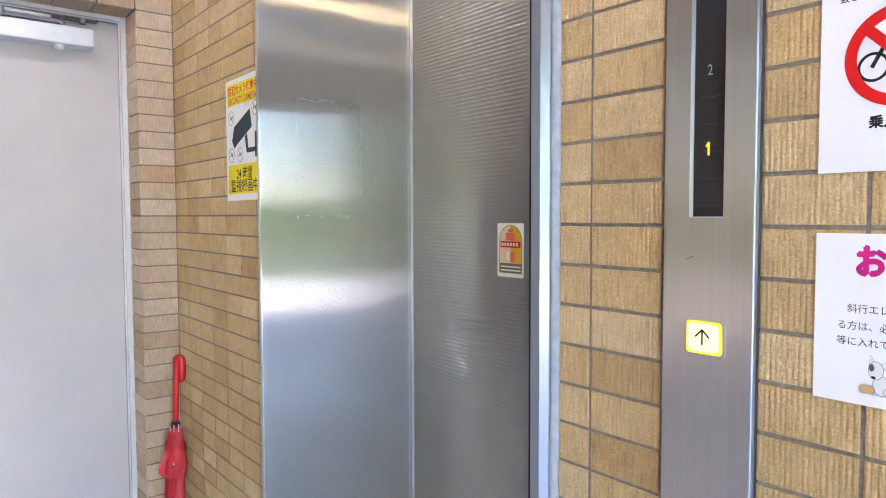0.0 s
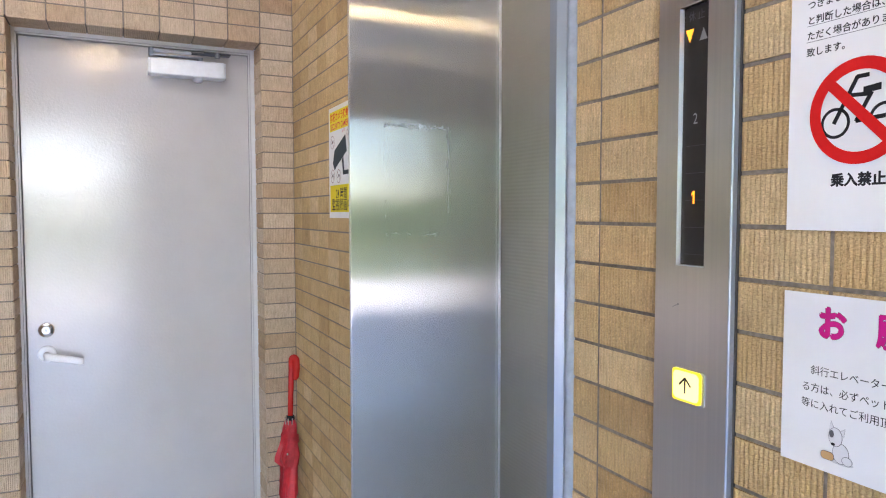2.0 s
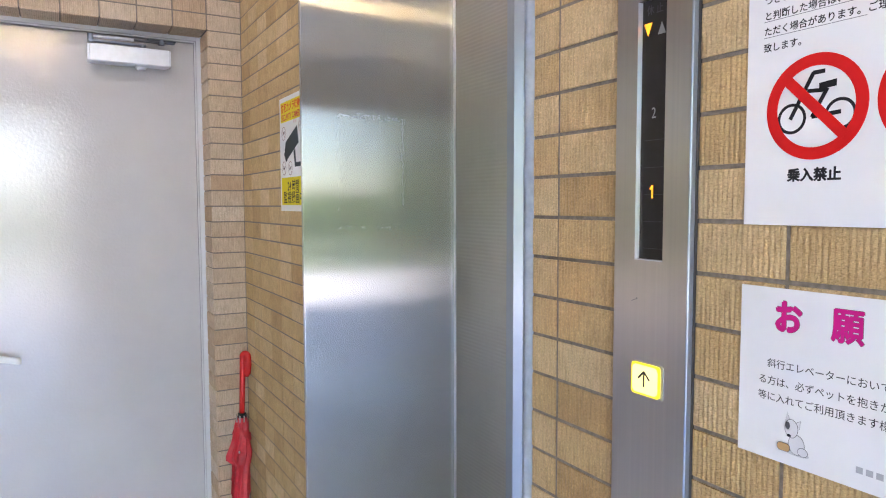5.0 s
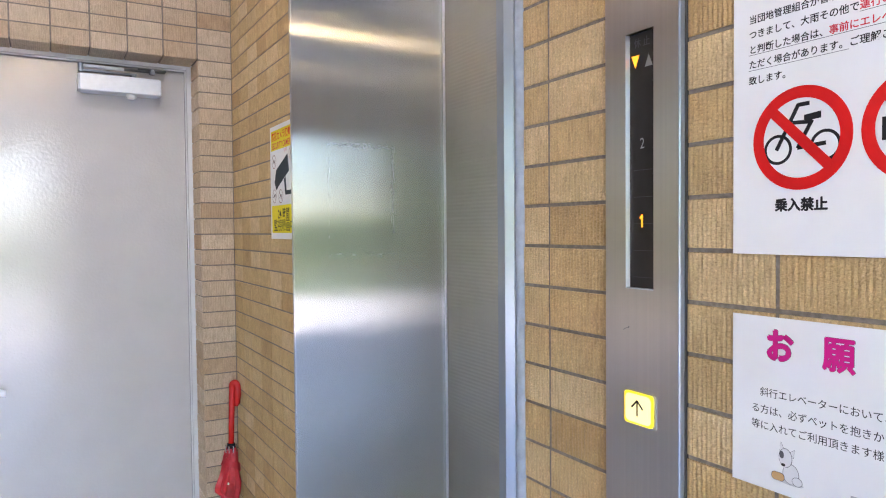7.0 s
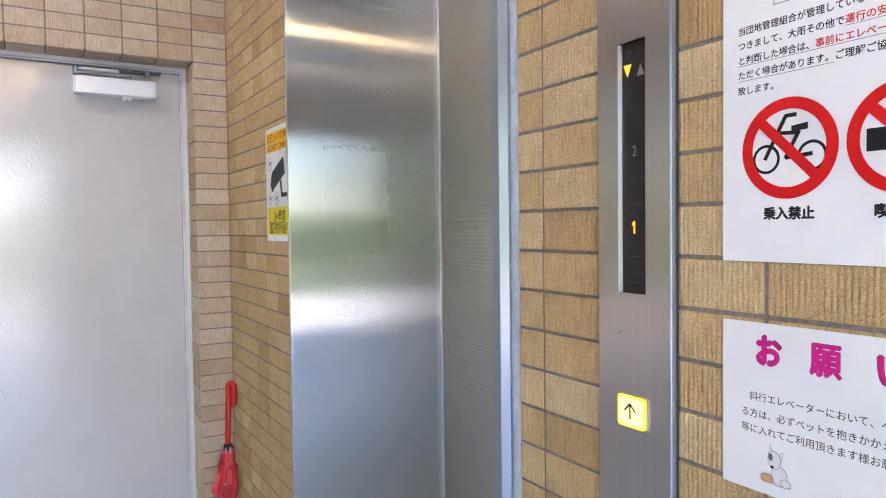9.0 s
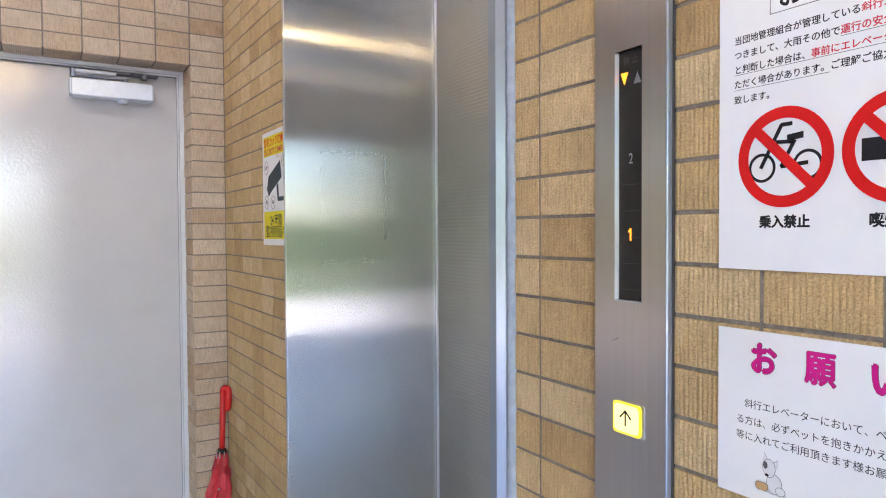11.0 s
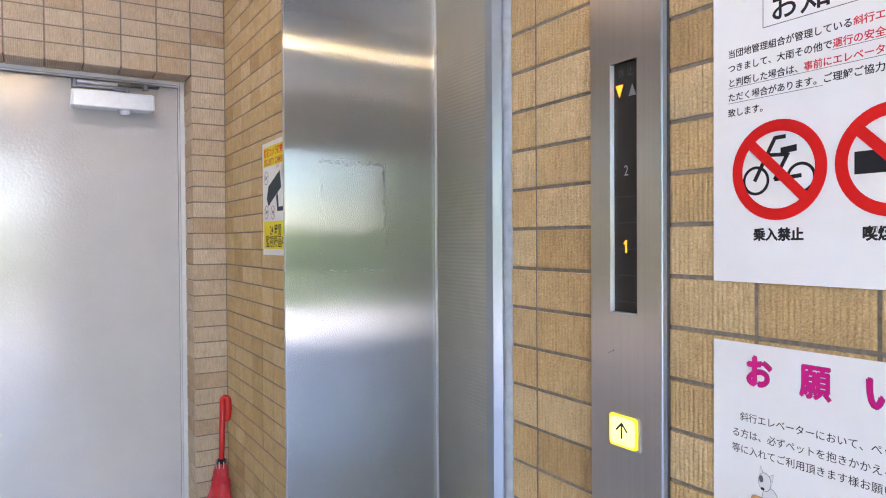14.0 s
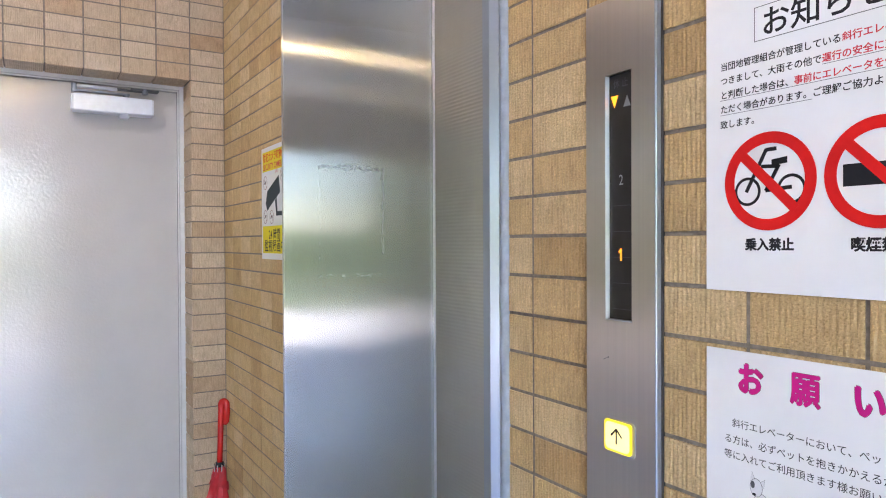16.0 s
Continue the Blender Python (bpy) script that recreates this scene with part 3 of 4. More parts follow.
# ---- call plate of the lift ----
def call_plate():
    u0, u1, z0, z1 = -0.2045, -0.1075, 1.02, 1.733
    t = thing("lift_call_plate", (EX, 0.1555, 1.02), "tall brushed steel lift call plate with floor display", "lift panel")
    w0, w1, v0, v1 = -0.1755, -0.1380, 1.3905, 1.6525
    bm2 = box((EX - 0.008, -w0, z0), (EX + 0.002, -u0, z1))
    box((EX - 0.008, -u1, z0), (EX + 0.002, -w1, z1), bm=bm2)
    box((EX - 0.008, -w1, z0), (EX + 0.002, -w0, v0), bm=bm2)
    box((EX - 0.008, -w1, v1), (EX + 0.002, -w0, z1), bm=bm2)
    bmesh.ops.remove_doubles(bm2, verts=bm2.verts, dist=1e-5)
    part("plate", bm2, M_PLATE, t)
    # Dark strip stands in for the shadow line round the proud plate.
    part("gasket", box((EX - 0.0012, -u1 - 0.0040, z0 + 0.001), (EX + 0.0025, -u0 + 0.0012, z1 - 0.001)), M_GAP_SHADE, t, "dark strip for the shaded gap behind the plate")
    bm = bmesh.new()
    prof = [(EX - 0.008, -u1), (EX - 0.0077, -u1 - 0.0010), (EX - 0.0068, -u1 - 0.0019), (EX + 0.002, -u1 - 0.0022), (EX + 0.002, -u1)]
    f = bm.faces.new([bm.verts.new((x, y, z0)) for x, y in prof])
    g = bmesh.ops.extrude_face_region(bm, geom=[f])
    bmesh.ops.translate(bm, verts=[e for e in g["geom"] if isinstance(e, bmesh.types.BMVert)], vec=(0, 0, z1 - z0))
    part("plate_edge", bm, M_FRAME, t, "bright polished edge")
    lin = bmesh.new()
    prof = [(EX - 0.0080, -w0), (EX - 0.0080, -w0 - 0.0002), (EX - 0.0035, -w0 - 0.0010), (EX - 0.001, -w0 - 0.0010), (EX - 0.001, -w0)]
    f = lin.faces.new([lin.verts.new((x, y, v0)) for x, y in prof])
    g = bmesh.ops.extrude_face_region(lin, geom=[f])
    bmesh.ops.translate(lin, verts=[e for e in g["geom"] if isinstance(e, bmesh.types.BMVert)], vec=(0, 0, v1 - v0))
    box((EX - 0.0083, -w1 + 0.0008, v0), (EX - 0.001, -w0 - 0.0016, v0 + 0.0012), bm=lin)
    part("display_lining", lin, M_EDGE, t, "bright steel lining")
    glass = part("display_glass", box((EX - 0.003, -w1, v0), (EX + 0.001, -w0 - 0.0016, v1)), M_GLASS, t, "dark display glass")
    o = 0.0032
    for k in range(5):
        zz = 1.4025 + 0.0275 * k
        part("display_seam", slab(rect(w0 + 0.007, zz, w1, zz + 0.0004), o), M_FAINT, glass)
    words("floor_number", "2", -0.1570, 1.5405, 0.0155, M_UNLIT, glass, o, 0.0, 0.8, "CENTER", "unlit floor number")
    bm = stroke([(-0.1602, 1.4632), (-0.1572, 1.4662)], 0.0019, o)
    slab(rect(-0.1584, 1.4540, -0.1563, 1.4670), o, bm=bm)
    part("floor_number", bm, M_AMBER, glass, "lit amber floor number one")
    words("legend", "休 止", -0.1575, 1.6425, 0.0105, M_FAINT, glass, o, 0.0, 0.9, "CENTER", "faint unlit legend")
    part("down_arrow", slab([(-0.1715, 1.6300), (-0.1662, 1.6170), (-0.1608, 1.6300)], o), M_AMBER, glass, "lit amber down arrow")
    part("up_arrow", slab([(-0.1535, 1.6165), (-0.1432, 1.6165), (-0.1484, 1.6285)], o), M_UNLIT, glass, "unlit up arrow")
    scuff = stroke([(-0.1785, 1.3470), (-0.1740, 1.3492), (-0.1705, 1.3498)], 0.0007, 0.0081)
    slab(disc(-0.1712, 1.3506, 0.0011, 0.0007, 10), 0.0081, bm=scuff)
    part("scuff", scuff, M_SCUFF, t, "dark scratch")
    part("button_bezel", slab(rounded(-0.1756, 1.2498, -0.1330, 1.2856, 0.004), 0.0079, 0.0012), M_BEZEL, t)
    cap = part("call_button", slab(rounded(-0.1745, 1.2515, -0.1367, 1.2845, 0.0035), 0.0088, 0.0022), M_BUTTON_RIM, t, "lit yellow call button")
    part("button_lens", slab(rounded(-0.1727, 1.2535, -0.1386, 1.2826, 0.005), 0.0110, 0.0004), M_BUTTON, cap)
    arrow = stroke([(-0.1565, 1.2605), (-0.1565, 1.2755)], 0.0021, 0.0115)
    stroke([(-0.1640, 1.2685), (-0.1565, 1.2762), (-0.1490, 1.2685)], 0.0021, 0.0115, bm=arrow)
    part("arrow", arrow, M_BLACK, cap)


call_plate()


# ---- notices ----
def notice_large():
    u0, u1, v0, v1 = -0.052, 0.158, 1.430, 1.727
    t = thing("notice_poster", (EX, -0.053, v0), "white printed lift notice with two red prohibition signs", "poster")
    sheet = part("sheet", slab(rect(u0, v0, u1, v1), 0.0008, 0.0006), M_PAPER, t)
    o = 0.00145
    frame_w = 0.0006
    bm = stroke([(-0.003, 1.6465), (0.108, 1.6465), (0.108, 1.6755), (-0.003, 1.6755), (-0.003, 1.6465)], frame_w, o)
    part("title_box", bm, M_GREYINK, sheet)
    words("title", "お知らせ", 0.003, 1.6610, 0.0262, M_BLACK, sheet, o, 0.012)
    s = 0.00771
    x = -0.0370
    lines = [(1.6315, "当団地管理組合が管理している", "斜行エレベ"), (1.6188, "つきまして、大雨その他で", "運行の安全に支"),
             (1.6060, "と判断した場合は、", "事前にエレベータを使"), (1.5932, "ただく場合があります。ご理解ご協力よ", ""), (1.5795, "致します。", "")]
    for z, a, b in lines:
        words("text_line", a, x, z, s, M_BLACK, sheet, o, 0.014)
        if b:
            words("text_line", b, x + s * len(a), z, s, M_REDTEXT, sheet, o, 0.018, label="red text")
    for z, ua, ub in ((1.6140, x + s * 12, 0.135), (1.6013, x, 0.135), (1.5880, x, x + s * 11)):
        part("underline", slab(rect(ua, z - 0.0002, ub, z + 0.0002), o), M_GREYINK, sheet)
    for cu, which in ((0.0098, "bike"), (0.0995, "smoke")):
        cv = 1.5253
        sign = part("prohibition_ring", ring(cu, cv, 0.0322, 0.0420, o + 0.0003), M_RED, sheet, "red prohibition ring")
        d = 0.0335 / math.sqrt(2)
        if which == "bike":
            bm = ring(cu - 0.0195, cv - 0.0078, 0.0100, 0.0125, o, n=32)
            ring(cu + 0.0205, cv - 0.0078, 0.0100, 0.0125, o, n=32, bm=bm)
            stroke([(cu - 0.0205, cv - 0.0078), (cu - 0.0020, cv + 0.0268), (cu + 0.0070, cv + 0.0270)], 0.0034, o, bm=bm)
            slab([(cu + 0.0030, cv + 0.0180), (cu + 0.0170, cv + 0.0195), (cu + 0.0170, cv + 0.0140), (cu + 0.0030, cv + 0.0130)], o, bm=bm)
            stroke([(cu - 0.0065, cv + 0.0130), (cu + 0.0085, cv + 0.0120)], 0.0032, o, bm=bm)
            stroke([(cu + 0.0095, cv + 0.0130), (cu - 0.0020, cv - 0.0078)], 0.0034, o, bm=bm)
            stroke([(cu - 0.0020, cv - 0.0078), (cu + 0.0205, cv - 0.0062)], 0.0034, o, bm=bm)
            part("bicycle_sign", bm, M_BLACK, sheet)
        else:
            bm = slab(rect(cu - 0.0275, cv - 0.0093, cu + 0.018, cv + 0.0078), o)
            slab(rect(cu + 0.020, cv - 0.0093, cu + 0.023, cv + 0.0078), o, bm=bm)
            part("cigarette_sign", bm, M_BLACK, sheet)
        part("slash", stroke([(cu - d, cv + d), (cu + d, cv - d)], 0.0088, o + 0.0006), M_RED, sign)
        words("caption", "乗入禁止" if which == "bike" else "喫煙禁止", cu + 0.0005, 1.4716, 0.0112, M_BLACK, sheet, o, 0.016, 1.0, "CENTER", spread=0.0003)


def notice_small():
    u0, u1, v0, v1 = -0.052, 0.158, 1.2285, 1.377
    t = thing("notice_poster", (EX, -0.053, v0), "white request notice with magenta heading", "poster")
    sheet = part("sheet", slab(rect(u0, v0, u1, v1), 0.0008, 0.0006), M_PAPER, t)
    o = 0.00145
    for u, ch in ((-0.0075, "お"), (0.042, "願"), (0.0915, "い")):
        w = 0.0006 if ch == "願" else 0.0011
        words("heading", ch, u, 1.3535, 0.0290, M_MAGENTA, sheet, o + 0.0002, 0.004, 0.88, "CENTER", "magenta heading", w)
        words("heading_outline", ch, u, 1.3535, 0.0290, M_GREYINK, sheet, o, 0.004, 0.88, "CENTER", "", w + 0.0003)
    s = 0.0084
    for z, u, a in ((1.3120, -0.0252, "斜行エレベーターにおいて、ペット"), (1.2970, -0.0332, "る方は、必ずペットを抱きかかえるか"), (1.2832, -0.0332, "等に入れてご利用頂きます様お願い")):
        words("text_line", a, u, z, s, M_BLACK, sheet, o, 0.0, 1.0)
    for k in range(6):
        part("text_bar", slab(rect(0.052 + 0.0075 * k, 1.2415, 0.0572 + 0.0075 * k, 1.2465), o), M_TEXTBAR, sheet)
    # a small clip-art picture, kept as plain outlined shapes
    def blob(name, outline, fill, k):
        cu = sum(p[0] for p in outline) / len(outline)
        cv = sum(p[1] for p in outline) / len(outline)
        grown = []
        for u, v in outline:
            d = Vector((u - cu, v - cv))
            grown.append((u + d.normalized().x * 0.0004, v + d.normalized().y * 0.0004))
        part(name + "_outline", slab(grown, o + 0.0002 * k), M_GREYINK, picture)
        part(name, slab(outline, o + 0.0002 * k + 0.0001), fill, picture)
    picture = part("picture", slab(disc(0.0035, 1.2405, 0.0110, 0.0022, 20), o), M_PALE, sheet, "small grey and white picture")
    blob("picture_shape", disc(0.0035, 1.2478, 0.0068, 0.0082, 24), M_PALEST, 1)
    blob("picture_shape", disc(0.0092, 1.2430, 0.0042, 0.0034, 18), M_PALEST, 2)
    blob("picture_shape", [(-0.0065, 1.2650), (-0.0052, 1.2730), (-0.0020, 1.2665)], M_PALEST, 2)
    blob("picture_shape", [(0.0030, 1.2660), (0.0068, 1.2690), (0.0060, 1.2620)], M_PALEST, 2)
    blob("picture_shape", disc(-0.0010, 1.2605, 0.0056, 0.0076, 24), M_PALEST, 3)
    part("picture_patch", slab(disc(-0.0042, 1.2625, 0.0020, 0.0032, 16), o + 0.0009), M_GREYINK, picture)
    part("picture_patch", slab(disc(-0.0028, 1.2543, 0.0019, 0.0012, 14), o + 0.0009), M_BLACK, picture)
    blob("picture_bowl", rounded(-0.0130, 1.2400, -0.0020, 1.2465, 0.0028), M_TAN, 4)


def notice_camera():
    u0, u1, v0, v1 = -1.4800, -1.2720, 1.432, 1.7295
    t = thing("security_poster", (EX, 1.376, v0), "yellow and white security camera notice", "poster")
    sheet = part("sheet", slab(rect(u0, v0, u1, v1), 0.0008, 0.0007), M_LAMINATE, t)
    o = 0.0016
    part("yellow_band", slab(rect(u0 + 0.010, v1 - 0.064, u1 - 0.004, v1 - 0.012), o), M_YELLOW, sheet)
    part("yellow_band", slab(rect(u0 + 0.010, v0 + 0.016, u1 - 0.004, v0 + 0.088), o), M_YELLOW, sheet)
    c = (u0 + u1) / 2 + 0.004
    words("heading", "防犯カメラ稼働中", c, v1 - 0.0275, 0.0245, M_RED, sheet, o + 0.0003, 0.015, 0.93, "CENTER", "red heading")
    words("heading", "SECURITY CAMERAS", c, v1 - 0.0515, 0.0225, M_REDTEXT, sheet, o + 0.0003, 0.012, 0.88, "CENTER", "red heading")
    words("text_line", "24 時間", c + 0.004, v0 + 0.066, 0.032, M_BLACK, sheet, o + 0.0003, 0.010, 0.92, "CENTER")
    words("text_line", "監視録画中", c + 0.004, v0 + 0.036, 0.034, M_BLACK, sheet, o + 0.0003, 0.010, 1.0, "CENTER")
    bm = slab([(u0 + 0.042, 1.592), (u0 + 0.062, 1.566), (u0 + 0.161, 1.604), (u0 + 0.150, 1.648), (u0 + 0.052, 1.613)], o)
    slab([(u0 + 0.036, 1.582), (u0 + 0.052, 1.560), (u0 + 0.066, 1.566), (u0 + 0.050, 1.596)], o, bm=bm)
    slab([(u0 + 0.118, 1.585), (u0 + 0.132, 1.592), (u0 + 0.139, 1.556), (u0 + 0.182, 1.556), (u0 + 0.182, 1.545), (u0 + 0.128, 1.545)], o, bm=bm)
    slab(rect(u0 + 0.178, 1.532, u0 + 0.188, 1.592), o, bm=bm)
    part("camera_sign", bm, M_SLATE, sheet, "dark camera pictogram")
    for du, dv, in ((0.034, 1.636), (0.180, 1.647), (0.034, 1.545), (0.089, 1.543)):
        r = part("small_ring", ring(u0 + du, dv, 0.0165, 0.0180, o, n=24), M_BROWN, sheet, "small brown ring")
        part("small_slash", stroke([(u0 + du - 0.0115, dv + 0.0115), (u0 + du + 0.0115, dv - 0.0115)], 0.0016, o + 0.0002), M_BROWN, r)
        part("small_mark", stroke([(u0 + du - 0.009, dv - 0.004), (u0 + du - 0.002, dv + 0.004), (u0 + du + 0.004, dv - 0.003), (u0 + du + 0.009, dv + 0.005)], 0.0032, o), M_GREYINK, r)
    bm = stroke([(u0 + 0.122, 1.665), (u0 + 0.126, 1.655)], 0.0015, o)
    stroke([(u0 + 0.132, 1.670), (u0 + 0.134, 1.657)], 0.0015, o, bm=bm)
    stroke([(u0 + 0.143, 1.668), (u0 + 0.142, 1.656)], 0.0015, o, bm=bm)
    part("signal_marks", bm, M_REDTEXT, sheet)


notice_large()
notice_small()
notice_camera()


# ---- umbrella ----
def umbrella():
    """A closed umbrella standing on its tip in the corner, crook up."""
    base, top = Vector((0.772, 1.772, 0.0)), Vector((0.819, 1.832, 0.955))
    axis = (top - base).normalized()
    t = thing("umbrella", tuple(base), "closed red umbrella leaning in the tiled corner", "umbrella")
    at = lambda z: base + axis * (z / axis.z)
    # crook handle
    lean = Vector((0.72, -0.55, 0)).normalized()
    r = 0.0085
    pts = [at(0.780), at(0.86), at(0.93), at(0.965)]
    c = at(0.965) + lean * r
    for k in range(1, 9):
        a = math.pi - math.pi * k / 8
        pts.append(c + lean * (r * math.cos(a)) + Vector((0, 0, 1)) * (r * 1.25 * math.sin(a)))
    end = pts[-1]
    pts += [end + Vector((0, 0, -0.025)), end + Vector((0, 0, -0.052)) - lean * 0.003, end + Vector((0, 0, -0.062)) - lean * 0.005]
    rad = [0.0085, 0.0088, 0.0092, 0.0098] + [0.0104] * 8 + [0.0112, 0.0108, 0.006]
    part("handle", tube(pts, rad, 16), M_UMBHANDLE, t, "glossy red crook handle", True)
    part("runner", tube([at(0.762), at(0.788)], 0.0125, 16), M_BLACK, t, "black runner", True)
    # rib tips
    for k in range(8):
        a = 2 * math.pi * k / 8 + 0.2
        d = Vector((math.cos(a), math.sin(a), 0))
        part("rib_tip", tube([at(0.762) + d * 0.0155, at(0.783) + d * 0.0172], [0.0026, 0.0021], 8), M_CHROME, t)
    # furled cloth: eight folds wound round the shaft
    bm = bmesh.new()
    prev, seg = None, 96
    heights = [0.775, 0.765, 0.75, 0.726, 0.702, 0.683, 0.666, 0.650, 0.632, 0.61, 0.58, 0.54, 0.49, 0.43, 0.36, 0.29, 0.22, 0.16, 0.11, 0.075]
    sizes = [0.0150, 0.017, 0.0188, 0.0208, 0.0235, 0.0270, 0.0305, 0.0300, 0.0275, 0.0262, 0.0270, 0.0265, 0.026, 0.025, 0.0235, 0.021, 0.018, 0.0145, 0.011, 0.006]
    for i, (z, s) in enumerate(zip(heights, sizes)):
        cur = []
        for k in range(seg):
            a = 2 * math.pi * k / seg
            twist = (0.78 - z) * 5.5
            fold = ((a * 8 / (2 * math.pi) + twist) % 1.0)
            rr = s * (0.66 + 0.50 * fold ** 1.5)
            if 0.64 < z < 0.74:
                rr *= 1 + 0.55 * max(0, math.cos(a - math.radians(205))) ** 3
            rr += 0.0009 * noise.noise(Vector((math.cos(a) * 3, math.sin(a) * 3, z * 30)))
            cur.append(bm.verts.new(at(z) + Vector((math.cos(a), math.sin(a), 0)) * rr))
        if prev:
            for k in range(seg):
                bm.faces.new((prev[k], prev[(k + 1) % seg], cur[(k + 1) % seg], cur[k]))
        prev = cur
    bm.faces.new(prev)
    cloth = part("canopy", bm, M_UMB, t, "furled red cloth", True)
    bm = bmesh.new()
    prev = None
    for k in range(61):
        q = k / 60
        a = math.radians(150) + 2 * math.pi * 1.35 * q
        z = 0.755 - 0.105 * q
        size = 0.0188 + (0.0305 - 0.0188) * min(1, (0.775 - z) / 0.085)
        d = Vector((math.cos(a), math.sin(a), 0))
        w = 0.006 + 0.016 * q
        cur = (bm.verts.new(at(z - w) + d * (size * 1.08 + 0.001)), bm.verts.new(at(z + w) + d * (size * 1.03)))
        if prev:
            bm.faces.new((prev[0], cur[0], cur[1], prev[1]))
        prev = cur
    bmesh.ops.solidify(bm, geom=bm.faces[:], thickness=0.0012)
    part("strap", bm, M_UMB, cloth, "loose wound edge of the red cloth")
    knob = at(0.676) + Vector((-0.42, -0.90, 0)).normalized() * 0.0335
    part("snap_button", tube([knob, knob + Vector((-0.0008, -0.0018, 0)), knob + Vector((-0.0010, -0.0024, 0))], [0.0042, 0.0042, 0.0030], 14), M_CHROME, cloth, "small pale snap button")
    part("ferrule", tube([at(0.085), at(0.03), at(0.0)], [0.006, 0.0045, 0.003], 12), M_CHROME, t, "", True)


umbrella()


# ---- ceiling lamps and what lies outside ----
def ceiling_lamp(x, y, half, r, glow_mat, label):
    t = thing("ceiling_lamp", (x, y, CEIL), label, "ceiling lamp", "lobby ceiling lamps")
    part("rim", box((x - half - 0.025, y - 0.02, CEIL - 0.028), (x + half + 0.025, y + 0.02, CEIL), 0.004), M_WHITE, t)
    part("tube", tube([(x - half, y, CEIL - 0.045), (x + half, y, CEIL - 0.045)], r, 16), glow_mat, t, "glowing tube")
    for e in (-half - 0.01, half + 0.01):
        part("socket", box((x + e - 0.009, y - 0.015, CEIL - 0.064), (x + e + 0.009, y + 0.015, CEIL - 0.027), 0.002), M_WHITE, t)


ceiling_lamp(0.23, -0.45, 0.13, 0.007, M_LAMPWARM, "short warm tube lamp on a white batten")
ceiling_lamp(-1.16, -0.42, 0.13, 0.007, M_LAMPWARM, "short warm tube lamp on a white batten")
ceiling_lamp(0.05, 0.95, 0.245, 0.0105, M_LAMP, "short white tube lamp on a white batten")


def tree(x, y, height, spread, seed):
    rnd = random.Random(seed)
    t = thing("tree", (x, y, -0.12), "leafy green tree beside the paving", "tree", "trees outside")
    trunk = tube([(x, y, -0.12), (x + 0.05, y, height * 0.3), (x, y + 0.1, height * 0.65)], [0.16, 0.12, 0.06], 10)
    for k in range(6):
        a = k * 1.05 + rnd.random()
        z = height * (0.3 + 0.05 * k)
        tube([(x, y, z), (x + math.cos(a) * spread * 0.4, y + math.sin(a) * spread * 0.4, z + height * 0.16), (x + math.cos(a) * spread * 0.75, y + math.sin(a) * spread * 0.75, z + height * 0.22)], [0.06, 0.035, 0.012], 8, bm=trunk)
    part("trunk", trunk, M_BARK, t, "", True)
    bm = bmesh.new()
    centres = [(rnd.gauss(0, spread * 0.45), rnd.gauss(0, spread * 0.45), rnd.uniform(0.22, 0.98) * height) for _ in range(46)]
    for cx, cy, cz in centres:
        for _ in range(60):
            p = Vector((x + cx + rnd.gauss(0, 0.36), y + cy + rnd.gauss(0, 0.36), max(0.3, cz + rnd.gauss(0, 0.30))))
            d = Vector((rnd.gauss(0, 1), rnd.gauss(0, 1), rnd.gauss(0, 1))).normalized()
            e = d.orthogonal().normalized() * 0.09
            f = d.cross(e).normalized() * 0.16
            bm.faces.new([bm.verts.new(p + q) for q in (-f, e, f, -e)])
    part("crown", bm, M_LEAF, t)


tree(-5.4, -14.5, 6.5, 2.0, 1)
tree(-9.0, -16.0, 7.5, 2.4, 2)
tree(2.9, -14.0, 6.5, 2.0, 3)
tree(7.0, -15.0, 6.0, 2.2, 5)


def treeline():
    """A far hedge of shrubs that closes the view beyond the lawn."""
    rnd = random.Random(21)
    vs, fs = [], []
    for _ in range(9000):
        x = rnd.uniform(-26, 20)
        top = 1.95 + 0.45 * noise.noise(Vector((x * 0.45, 3.0, 0.0))) + 0.25 * noise.noise(Vector((x * 1.7, 9.0, 0.0)))
        p = Vector((x, -27 + rnd.gauss(0, 0.5), -0.1 + (top + 0.1) * rnd.random() ** 0.8))
        d = Vector((rnd.gauss(0, 1), rnd.gauss(0, 1) - 1.2, rnd.gauss(0, 1))).normalized()
        e = d.orthogonal().normalized() * rnd.uniform(0.10, 0.20)
        f = d.cross(e).normalized() * rnd.uniform(0.14, 0.28)
        k = len(vs)
        vs += [p - f, p + e, p + f, p - e]
        fs.append((k, k + 1, k + 2, k + 3))
    me = bpy.data.meshes.new("hedge")
    me.from_pydata(vs, [], fs)
    me.materials.append(M_LEAF)
    tagged(new("hedge", me), "far green hedge behind the lawn", "hedge", kind="stuff")


treeline()

# ---- tiles, piece by piece ----
TILES = {}


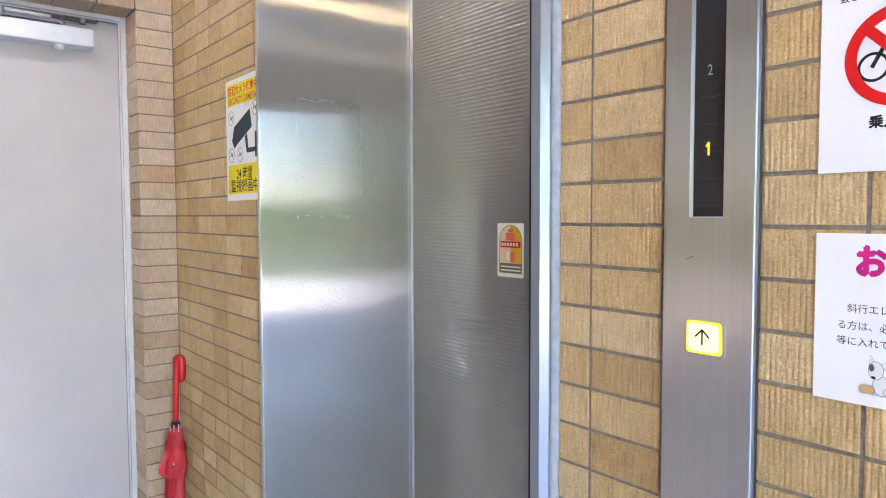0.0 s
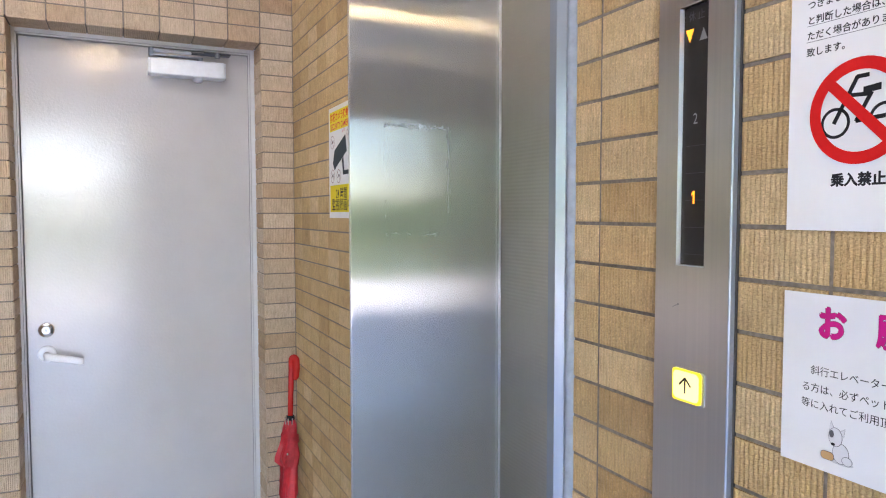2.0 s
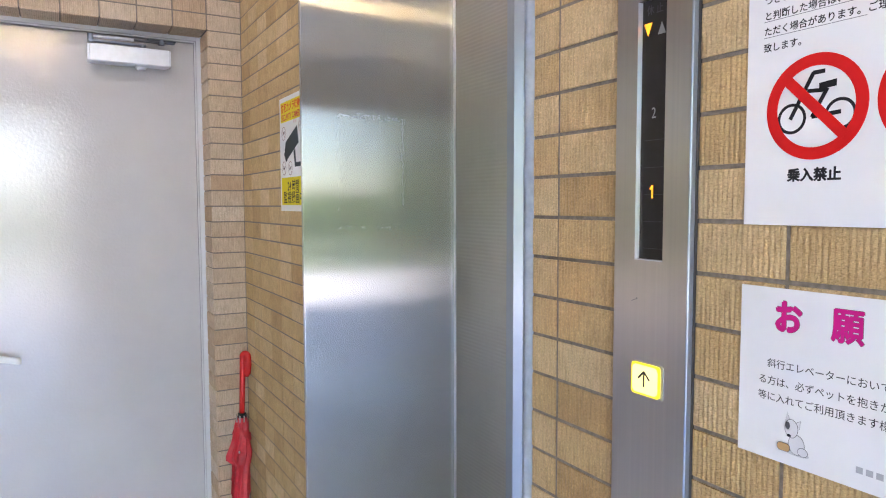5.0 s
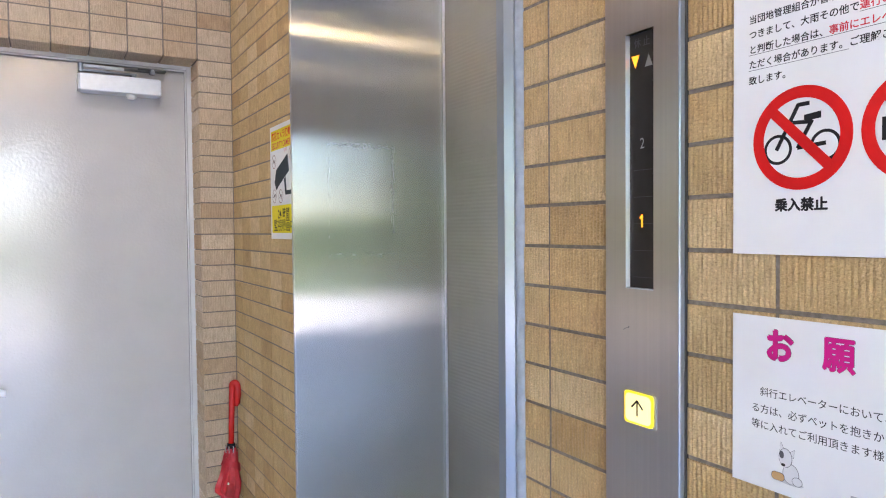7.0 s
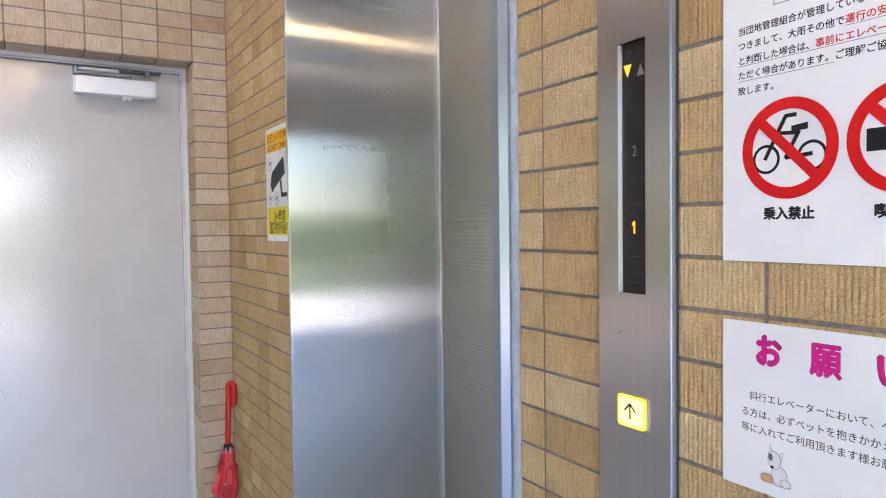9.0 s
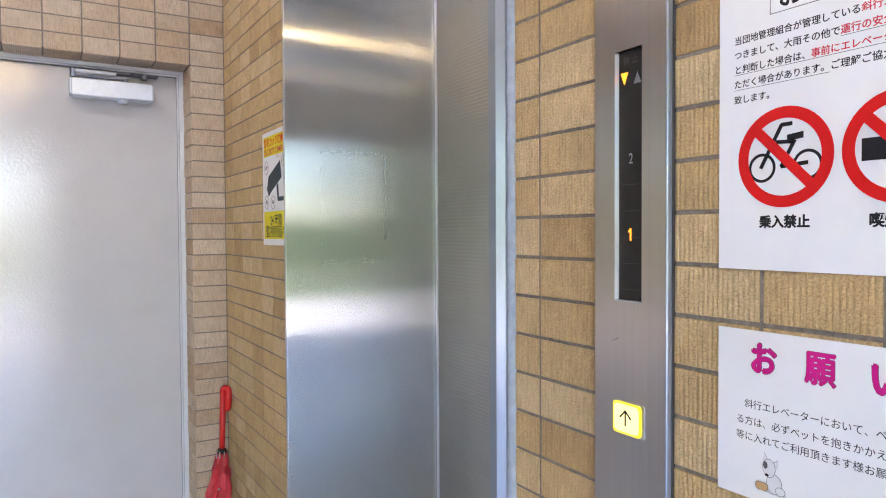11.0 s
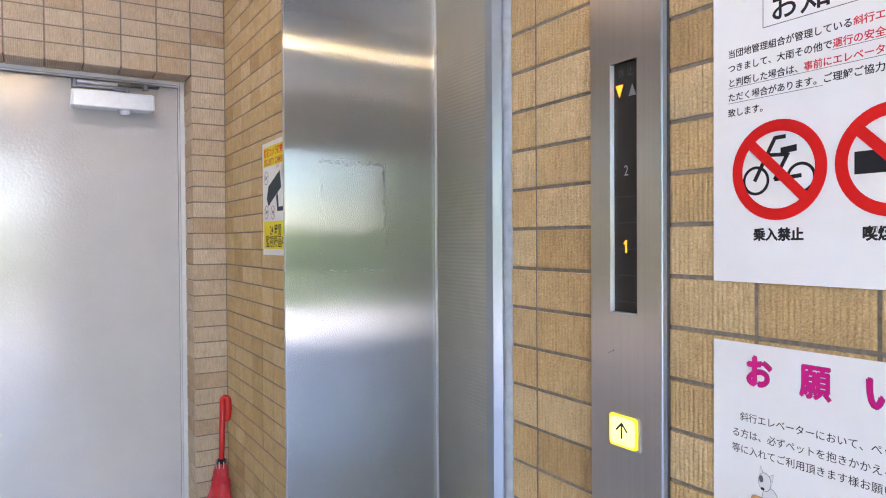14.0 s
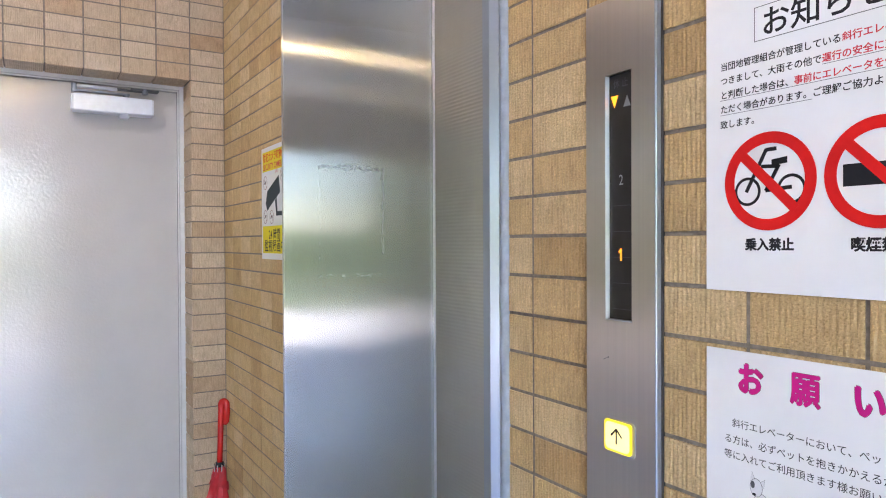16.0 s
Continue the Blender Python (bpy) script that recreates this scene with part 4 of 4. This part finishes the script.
def tile_mesh(w, h, ribs=True, pale=False):
    key = (round(w, 4), round(h, 4), ribs, pale)
    if key in TILES:
        return TILES[key]
    bm = bmesh.new()
    n = max(2, round(w / 0.0053)) if ribs else 1
    prof = [(-w / 2, 0.006), (-w / 2, 0.0009)]
    for k in range(n):
        a, b = -w / 2 + w * k / n, -w / 2 + w * (k + 1) / n
        deep = 0.0008 if ribs else 0.0
        prof += [(a + (b - a) * q, deep * d) for q, d in ((0.22, 0.42), (0.45, 0.0), (0.62, 0.0), (0.84, 0.42))]
        if k < n - 1:
            prof.append((b, deep))
    prof += [(w / 2, 0.0009), (w / 2, 0.006)]
    lo = [bm.verts.new((x, y, -h / 2 + (0.0006 if y < 0.0005 else 0))) for x, y in prof]
    hi = [bm.verts.new((x, y, h / 2 - (0.0006 if y < 0.0005 else 0))) for x, y in prof]
    for k in range(len(prof) - 1):
        bm.faces.new((lo[k], lo[k + 1], hi[k + 1], hi[k]))
    bm.faces.new(lo[::-1])
    bm.faces.new(hi)
    TILES[key] = finish(bm, "tile", M_TILE_COOL_LIT if pale else M_TILE)
    return TILES[key]


RT = random.Random(11)


def lay(parent, a0, a1, z0, z1, place):
    """One tile between joint centres a0..a1 along the wall and z0..z1."""
    w, h = a1 - a0 - GAP, z1 - z0 - GAP
    if w < 0.008 or h < 0.008:
        return
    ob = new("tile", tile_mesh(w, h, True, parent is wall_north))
    x, y, turn = place((a0 + a1) / 2)
    j = RT.gauss(0, 0.0003)
    if turn:
        x += j
    else:
        y += j
    ob.matrix_world = pose(x, y, (z0 + z1) / 2, 0, 0, turn)
    ob.parent = parent


on_north = lambda a: (a, YD, 0)
on_east = lambda a: (EX, a, -90)

# door wall, round the opening
for m in range(-3, 38):
    z1 = ZD - ROW * (m - 4)
    z0 = z1 - ROW
    for c in range(0, 11):
        x1, x0 = XC - COL * c, XC - COL * (c + 1)
        if m >= 4 and 1 <= c <= 7:
            continue
        lay(wall_north, x0, x1 if c else EX + 0.001, z0, z1, on_north)
    if m >= 4:
        # returns of the corner tiles into the reveal
        for xr, turn in ((OR, -90), (OL, 90)):
            lay(wall_north, YD + 0.0005, FY + 0.004, z0, z1, lambda a, xr=xr, turn=turn: (xr, a, turn))
for c in range(1, 8):
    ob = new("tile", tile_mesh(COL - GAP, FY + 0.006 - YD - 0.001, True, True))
    ob.matrix_world = pose(XC - COL * (c + 0.5), (FY + YD) / 2 + 0.003, ZD, 90, 0, 0)
    ob.parent = wall_north

# lift wall between the corner and the lift
for m in range(-3, 38):
    z1 = ZD - ROW * (m - 4)
    for k in range(0, 7):
        lay(wall_east, max(YD - COL * (k + 1), JL + 0.0145), YD - COL * k, z1 - ROW, z1, on_east)

# lift wall beside the call plate and under the notices
for k in range(-5, 15):
    z0 = ZE + ROW * k
    lay(wall_east, YC, 0.3625, z0, z0 + ROW, on_east)
    for c in range(0, 7):
        lay(wall_east, YC - COL * (c + 1), YC - COL * c, z0, z0 + ROW, on_east)
